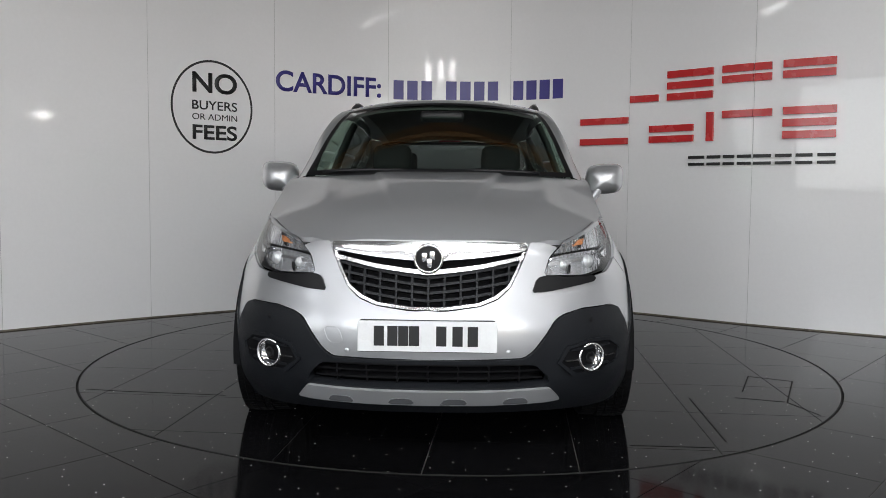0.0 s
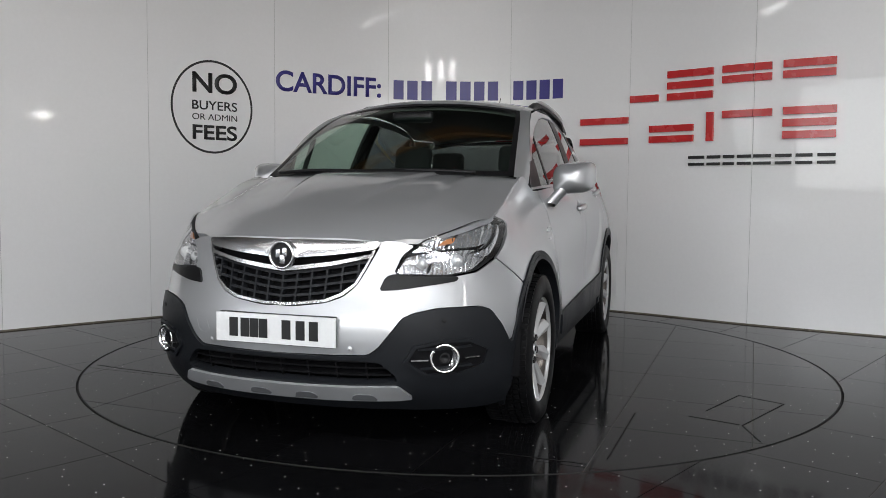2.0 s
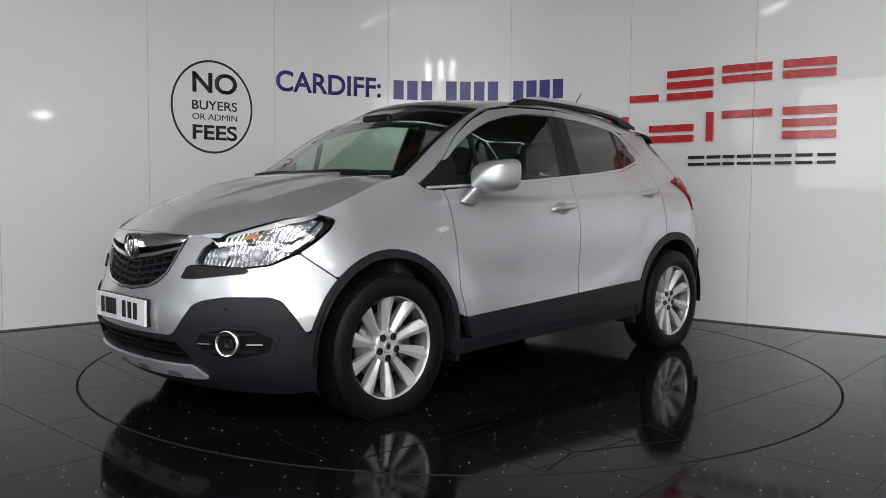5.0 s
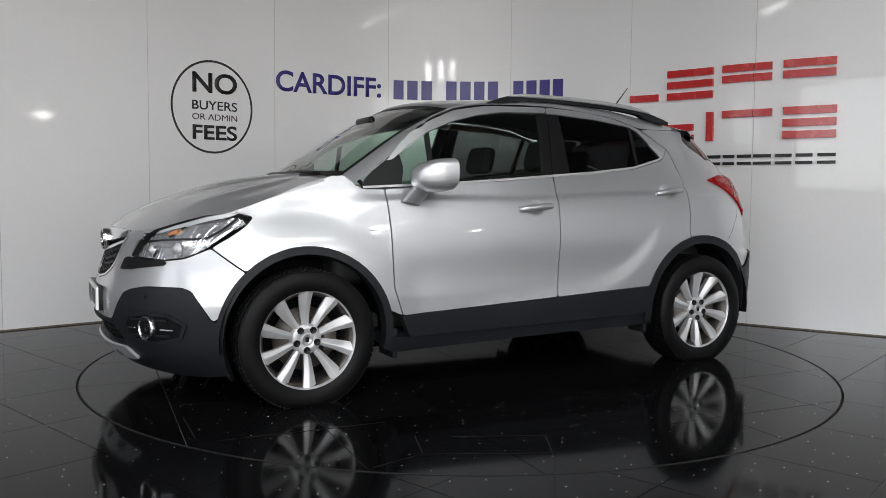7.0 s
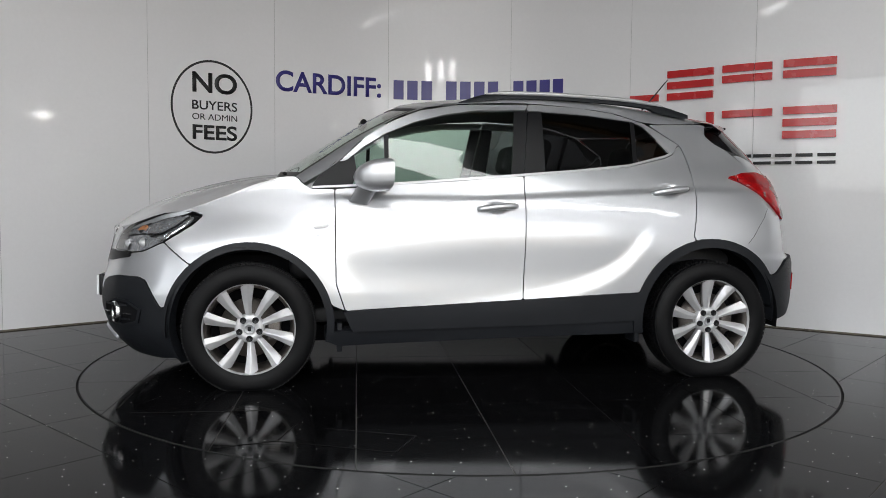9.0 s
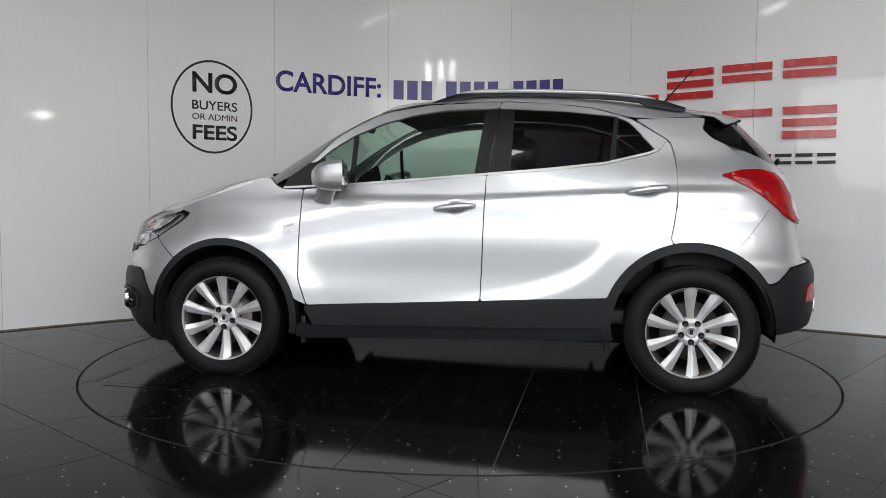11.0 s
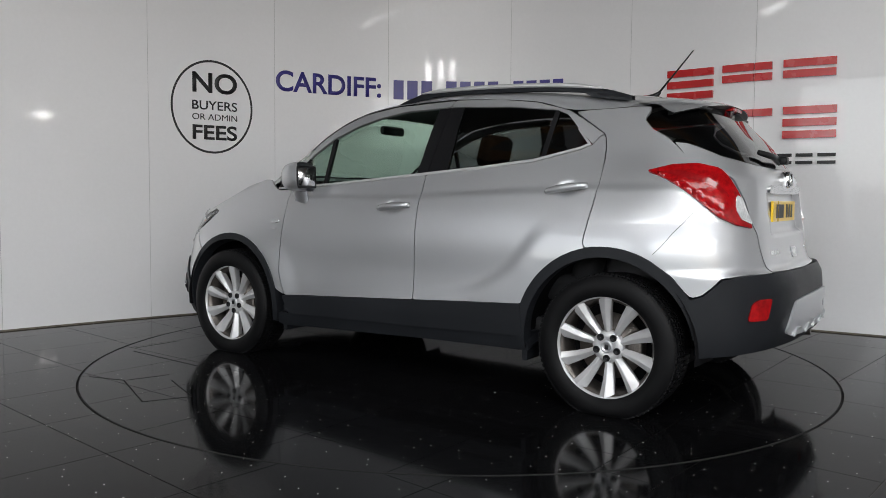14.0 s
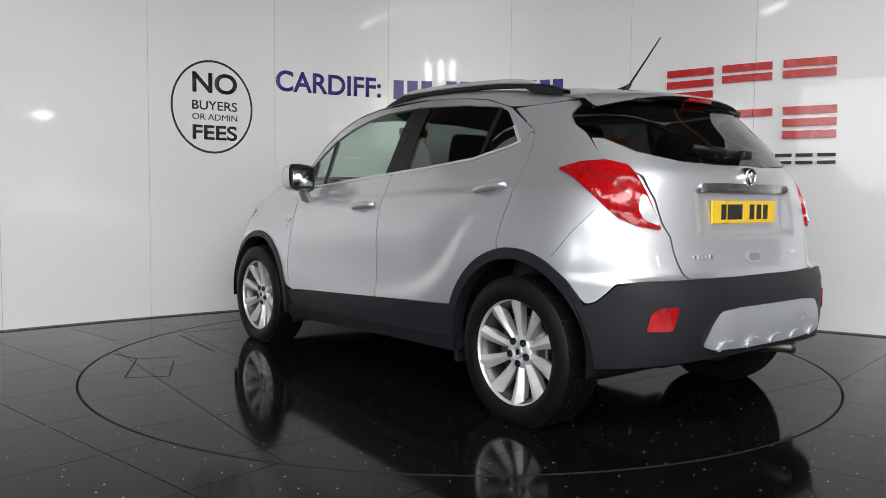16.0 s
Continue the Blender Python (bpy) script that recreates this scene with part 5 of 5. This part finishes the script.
def build_fittings():
    # door mirrors
    for sg in (1, -1):
        fix = (lambda b: b) if sg > 0 else mirror_of
        bm = bmesh.new()
        rows = []
        for i in range(13):
            f = i / 12
            x = 0.575 + 0.175 * f
            s = max(0.0, 1 - max(0.0, (f - 0.1) / 0.9) ** 2.8) ** 0.6
            cy, cz = 0.905 - 0.01 * f, 1.117 - 0.012 * f
            row = []
            for k in range(25):
                a = 2 * math.pi * k / 24
                ca, sa = math.cos(a), math.sin(a)
                row.append((x - 0.03 * ca * (1 - f), cy + 0.106 * s * math.copysign(abs(ca) ** 0.55, ca), cz + 0.083 * s * math.copysign(abs(sa) ** 0.55, sa) + 0.014 * ca * s))
            rows.append(row)
        loft(bm, rows)
        bmesh.ops.remove_doubles(bm, verts=bm.verts, dist=1e-4)
        bmesh.ops.recalc_face_normals(bm, faces=bm.faces)
        mir = cpart("door_mirror", fix(bm), M_PAINT, "silver door mirror with a black foot")
        bm = bmesh.new()
        add_box(bm, 0.564, 0.590, 0.822, 0.990, 1.052, 1.180, 0.008)
        cpart("mirror_surround", fix(bm), M_BLACK, "", mir)
        bm = add_box(bmesh.new(), 0.5632, 0.5655, 0.838, 0.974, 1.066, 1.166)
        cpart("mirror_glass", fix(bm), M_CHROME, "mirror glass", mir)
        bm = bmesh.new()
        rows = []
        for i in range(7):
            f = i / 6
            rows.append([(0.660 + 0.055 * f + 0.050 * math.cos(a), 0.875 - 0.085 * f + 0.034 * math.sin(a), 1.075 - 0.105 * f + 0.012 * math.cos(a)) for a in [2 * math.pi * k / 16 for k in range(17)]])
        loft(bm, rows)
        bmesh.ops.remove_doubles(bm, verts=bm.verts, dist=1e-4)
        bmesh.ops.recalc_face_normals(bm, faces=bm.faces)
        cpart("mirror_foot", fix(bm), M_PAINT, "", mir)
        # door handles
        for x0, z0, sl in HANDLES:
            bm = bmesh.new()
            pts = []
            for k in range(15):
                f = k / 14
                x = x0 + 0.108 - 0.216 * f
                z = z0 - sl / 2 + sl * f + 0.004 * math.sin(math.pi * f)
                edge = max(width_at(x0 + 0.1, z0), width_at(x0 - 0.1, z0))
                pts.append((x, edge + 0.004 + 0.024 * math.sin(math.pi * f) ** 0.35, z))
            sweep(bm, pts, lambda f: 0.011 + 0.005 * math.sin(math.pi * f) ** 0.5, 12, 1.15)
            cpart("door_handle", fix(bm), M_PAINT, "silver pull handle over a finger bowl")
        # side repeater and badge below
        bm = shell(bmesh.new(), [sd(0.955, 0.842), sd(0.935, 0.858), sd(0.885, 0.862), sd(0.868, 0.852), sd(0.885, 0.840), sd(0.935, 0.834)], 0.008, 0.01, 0.0, 2)
        cpart("side_repeater", fix(bm), M_CLEARLAMP, "clear side indicator")
        bm = shell(bmesh.new(), [sd(0.938, 0.797), sd(0.938, 0.812), sd(0.893, 0.814), sd(0.893, 0.799)], 0.003, 0.004, 0.0, 0)
        cpart("wing_badge", fix(bm), M_SATIN)
        # roof rails
        rail_z = curve_of((-1.26, 1.508), (-1.13, 1.548), (-0.9, 1.580), (-0.518, 1.598), (-0.2, 1.600), (-0.02, 1.592), (0.06, 1.570), (0.14, 1.540))
        base_z = curve_of((-1.235, 1.500), (-0.968, 1.538), (-0.5, 1.572), (-0.05, 1.570), (0.14, 1.536))
        bm = bmesh.new()
        rows = []
        for k in range(29):
            x = 0.14 - 1.40 * k / 28
            y = 0.558 - 0.03 * clamp(-x / 1.2) ** 2
            zt = rail_z(x)
            e = sstep(min(k, 28 - k) / 4)
            zb = base_z(x) - 0.015 if k < 5 or k > 23 else max(base_z(x) - 0.015, zt - 0.030)
            rows.append([(x, y + 0.022, zb), (x, y + 0.020, zt - 0.010 * e), (x, y + 0.010, zt), (x, y - 0.010, zt), (x, y - 0.020, zt - 0.010 * e), (x, y - 0.022, zb)])
        loft(bm, rows)
        bmesh.ops.recalc_face_normals(bm, faces=bm.faces)
        rail = cpart("roof_rail", fix(bm), M_CLAD, "black roof rail with a bright top strip")
        bm = bmesh.new()
        sweep(bm, [(-0.02 - 1.08 * k / 20, 0.571 - 0.03 * clamp((0.02 + 1.08 * k / 20) / 1.2) ** 2, rail_z(-0.02 - 1.08 * k / 20) + 0.001) for k in range(21)], lambda f: 0.017 * min(1.0, 0.35 + 6 * f, 0.35 + 6 * (1 - f)), 10, 0.75)
        cpart("rail_strip", fix(bm), M_ALLOY, "satin silver strip", rail)
        # mud flaps
        for x, y0, z0 in ((0.815, 0.66, 0.185), (-0.845, 0.70, 0.200)):
            bm = add_box(bmesh.new(), x - 0.014, x + 0.014, y0, 0.84, z0, 0.34, 0.006)
            cpart("mud_flap", fix(bm), M_CLAD)
        # seam between rear wing and bumper
        bm = shell(bmesh.new(), [sd(-1.492, 0.760), sd(-1.572, 0.858), sd(-1.652, 0.958), sd(-1.6538, 0.9565), sd(-1.5738, 0.8565), sd(-1.4938, 0.7585)], 0.0008, 0.004, 0.0, 0)
        cpart("panel_gap", fix(bm), M_DARK)
    # towing eye cover
    bm = bmesh.new()
    loop = rounded([fr(-0.395, 0.515), fr(-0.335, 0.515), fr(-0.315, 0.455), fr(-0.375, 0.455)], 2, 0.012)
    for i, p in enumerate(loop):
        q = loop[(i + 1) % len(loop)]
        a, b = Vector(skin(*p)), Vector(skin(*q))
        n = (b - a).cross(Vector((1, 0, 0))).normalized() * 0.0012
        o = Vector((0.0016, 0, 0))
        bm.faces.new([bm.verts.new(v) for v in (a + n + o, a - n + o, b - n + o, b + n + o)])
    cpart("towing_cover", bm, M_SATIN)
    # plates
    plate = bmesh.new()
    add_box(plate, 2.152, 2.164, -0.258, 0.258, 0.434, 0.548, 0.002)
    pl = cpart("number_plate", plate, M_PLATEW, "white front number plate with masked characters", flat=True)
    for k, x in enumerate((-0.178, -0.128, -0.088, -0.048, 0.052, 0.112, 0.168)):
        cpart("plate_bar", add_box(bmesh.new(), 2.1642, 2.1655, x - 0.019, x + 0.019, 0.456, 0.530), M_INK, "", pl, True)
    bm = add_box(bmesh.new(), 2.13, 2.152, -0.25, 0.25, 0.43, 0.55, 0.003)
    cpart("plate_holder", bm, M_BLACK, "", pl)
    plate = bmesh.new()
    add_box(plate, -1.868, -1.856, -0.261, 0.261, 0.901, 1.001, 0.002)
    pl = cpart("number_plate", plate, M_PLATEY, "yellow rear number plate with masked characters", flat=True)
    for x in (-0.178, -0.128, -0.088, -0.048, 0.052, 0.112, 0.168):
        cpart("plate_bar", add_box(bmesh.new(), -1.8698, -1.8682, -x - 0.019, -x + 0.019, 0.918, 0.985), M_INK, "", pl, True)
    bar_ = [rr(-0.36, 1.048), rr(-0.2, 1.046), rr(0.2, 1.046), rr(0.36, 1.048), rr(0.355, 1.072), rr(0.2, 1.076), rr(-0.2, 1.076), rr(-0.355, 1.072)]
    cpart("tailgate_bar", shell(bmesh.new(), bar_, 0.010, 0.03, 0.0, 1, crown=0.006), M_CHROME, "chrome strip over the number plate")
    badge(None, -1.872, 1.108, 0.042, "rear_badge")
    la = [rr(-0.06, 0.725), rr(0.06, 0.725), rr(0.065, 0.775), rr(-0.065, 0.775)]
    la_ob = cpart("tailgate_latch", shell(bmesh.new(), la, 0.004, 0.006, 0.0, 1), M_SATIN)
    cpart("latch_recess", shell(bmesh.new(), [rr(-0.045, 0.738), rr(0.045, 0.735), rr(0.045, 0.765), rr(-0.045, 0.768)], 0.006, 0.003, 0.0, 1), M_CHROME, "", la_ob)
    for y0, n in ((0.44, 5), (-0.30, 5)):
        for k in range(n):
            y = y0 - k * 0.026
            cpart("name_badge", shell(bmesh.new(), [rr(y, 0.752), rr(y - 0.019, 0.752), rr(y - 0.019, 0.772), rr(y, 0.772)], 0.004, 0.004, 0.0, 0), M_CHROME)
    # rear wiper and aerial
    bm = bmesh.new()
    p0, p1 = Vector(skin(3.0, 1.20)), Vector(skin(*rr(0.33, 1.21)))
    sweep(bm, [p0 + Vector((-0.02, 0, 0)), p0.lerp(p1, 0.5) + Vector((-0.035, 0, 0.012)), p1 + Vector((-0.015, 0, 0.02))], lambda f: 0.016 - 0.006 * f, 8, 1.3)
    rw = cpart("rear_wiper", bm, M_BLACK)
    bm = add_box(bmesh.new(), -1.876, -1.82, -0.035, 0.035, 1.185, 1.225, 0.012)
    cpart("wiper_pivot", bm, M_BLACK, "", rw)
    bm = bmesh.new()
    sweep(bm, [(-1.14, 0.0, 1.556), (-1.185, 0, 1.572), (-1.21, 0, 1.59)], lambda f: 0.022 - 0.014 * f, 10)
    an = cpart("aerial", bm, M_BLACK, "short black roof aerial")
    bm = bmesh.new()
    sweep(bm, [(-1.20, 0.0, 1.585), (-1.30, 0, 1.70), (-1.385, 0, 1.80)], lambda f: 0.006 - 0.003 * f, 8)
    cpart("aerial_rod", bm, M_BLACK, "", an)
    # front wipers
    for y0, y1 in ((0.50, -0.10), (-0.05, -0.58)):
        bm = bmesh.new()
        sweep(bm, [(1.14 - 0.07 * (y / 0.68) ** 2, y, 1.128 + 0.01 * math.sin(math.pi * k / 8)) for k, y in enumerate([y0 + (y1 - y0) * i / 8 for i in range(9)])], 0.009, 8)
        cpart("wiper", bm, M_BLACK)
    # underside, exhaust
    bm = bmesh.new()
    add_box(bm, -1.55, 1.88, -0.60, 0.60, 0.20, 0.30, 0.03)
    add_box(bm, -1.86, -1.50, -0.56, 0.56, 0.34, 0.42, 0.03)
    add_box(bm, -0.80, 0.80, -0.79, 0.79, 0.235, 0.32, 0.02)
    add_box(bm, -1.80, 1.80, -0.50, 0.50, 0.28, 0.70, 0.03)
    cpart("underbody", bm, M_DARK)
    bm = bmesh.new()
    sweep(bm, [(-1.5, -0.30, 0.29), (-1.80, -0.30, 0.30), (-1.96, -0.30, 0.315)], 0.028, 16)
    cpart("exhaust", bm, M_STEEL, "steel tail pipe")
    bm = bmesh.new()
    for x in (HUB_F, HUB_R):
        sweep(bm, [(x, -0.70, HUB_Z), (x, 0.70, HUB_Z)], 0.035, 12)
    cpart("axle", bm, M_DARK)
    for y in (0.30, 0.62):
        for sg in (1, -1):
            z = 0.43 if y < 0.5 else 0.535
            u, zz = fr(y, z)
            p, n = Vector(skin(u, zz)), Vector((0.9, 0.3, 0))
            bm = bmesh.new()
            spin(bm, [(0.010, -0.010 - (0.010 if y > 0.5 else 0)), (0.001, -0.012 - (0.010 if y > 0.5 else 0))], Matrix.Translation(p) @ Euler((0, 0, radians(90 + 45 * y))).to_matrix().to_4x4(), 16)
            cpart("parking_sensor", bm if sg > 0 else mirror_of(bm), M_SATIN if y < 0.5 else M_BLACK)


def build_inside():
    bm = bmesh.new()
    add_box(bm, -1.45, 0.95, -0.70, 0.70, 0.32, 0.40, 0.02)
    cpart("cabin_floor", bm, M_TRIM)
    bm = bmesh.new()
    add_box(bm, 0.62, 1.08, -0.66, 0.66, 0.55, 1.035, 0.06)
    dash = cpart("dashboard", bm, M_TRIM)
    bm = bmesh.new()
    add_box(bm, 0.60, 0.80, -0.55, -0.20, 1.00, 1.075, 0.03)
    cpart("instrument_hood", bm, M_TRIM, "", dash)
    bm = bmesh.new()
    spin(bm, [(0.17, 0.0), (0.185, 0.014), (0.20, 0.0), (0.185, -0.014)], pose(0.52, -0.37, 0.98, 0, 0, -90) @ pose(0, 0, 0, -25), 40, True)
    sw = cpart("steering_wheel", bm, M_BLACK, "black steering wheel")
    bm = add_box(bmesh.new(), 0.52, 0.58, -0.52, -0.22, 0.95, 1.01, 0.02)
    cpart("steering_boss", bm, M_BLACK, "", sw)
    for x, y, w in ((0.05, 0.37, 0.24), (0.05, -0.37, 0.24), (-0.78, 0.38, 0.25), (-0.78, -0.38, 0.25)):
        bm = bmesh.new()
        add_box(bm, x - 0.28, x + 0.26, y - w, y + w, 0.48, 0.62, 0.05)
        seat = cpart("seat", bm, M_SEAT, "black cloth car seat")
        bm = add_box(bmesh.new(), -0.07, 0.07, y - w * 0.95, y + w * 0.95, 0.0, 0.60, 0.06)
        bmesh.ops.transform(bm, matrix=pose(x - 0.24, 0, 0.56, 0, -14, 0), verts=bm.verts)
        cpart("seat_back", bm, M_SEAT, "", seat)
        bm = add_box(bmesh.new(), -0.05, 0.05, y - 0.13, y + 0.13, 0.63, 0.82, 0.045)
        bmesh.ops.transform(bm, matrix=pose(x - 0.26, 0, 0.56, 0, -14, 0), verts=bm.verts)
        cpart("headrest", bm, M_SEAT, "", seat)
    bm = add_box(bmesh.new(), 0.62, 0.66, -0.12, 0.12, 1.42, 1.48, 0.02)
    cpart("interior_mirror", bm, M_BLACK)
    bm = add_box(bmesh.new(), -1.55, -1.15, -0.58, 0.58, 0.60, 0.98, 0.04)
    cpart("load_cover", bm, M_TRIM)
    for sg in (1, -1):
        bm = shell(bmesh.new(), [sd(0.80, 0.50), sd(0.80, 1.03), sd(-0.19, 1.10), sd(-1.1, 1.18), sd(-1.1, 0.86), sd(-0.74, 0.66), sd(-0.2, 0.50)], -0.07, 0.0, 0.0, 0)
        cpart("door_lining", bm if sg > 0 else mirror_of(bm), M_TRIM)

build_walls()
build_signs()
build_hall_lights()
build_shell()
build_top()
build_lamps()
build_grille()
for wx in (HUB_F, HUB_R):
    for wl in (True, False):
        build_wheel(wx, wl)
build_fittings()
build_inside()
table = build_turntable()
build_floor()


def motions():
    turn = [(0.0, -90.55), (0.5, -93.51), (1.0, -97.86), (1.5, -102.31), (2.0, -106.91), (2.5, -111.32), (3.0, -115.94), (3.5, -120.40), (4.0, -124.99), (4.2, -126.78), (5.35, -136.7), (6.5, -146.61), (7.0, -151.07), (7.5, -155.52), (8.0, -160.03), (8.5, -164.59),
            (9.0, -169.20), (9.2, -171.00), (10.35, -181.13), (11.5, -191.26), (12.0, -195.65), (12.5, -200.04), (13.0, -204.40), (13.5, -208.71), (14.0, -213.03), (14.5, -217.20), (15.0, -221.43), (15.5, -225.67), (16.0, -230.0)]
    for ob in (car, table):
        walk(ob, [(t, pose(0, 0, 0, 0, 0, a)) for t, a in turn])


motions()
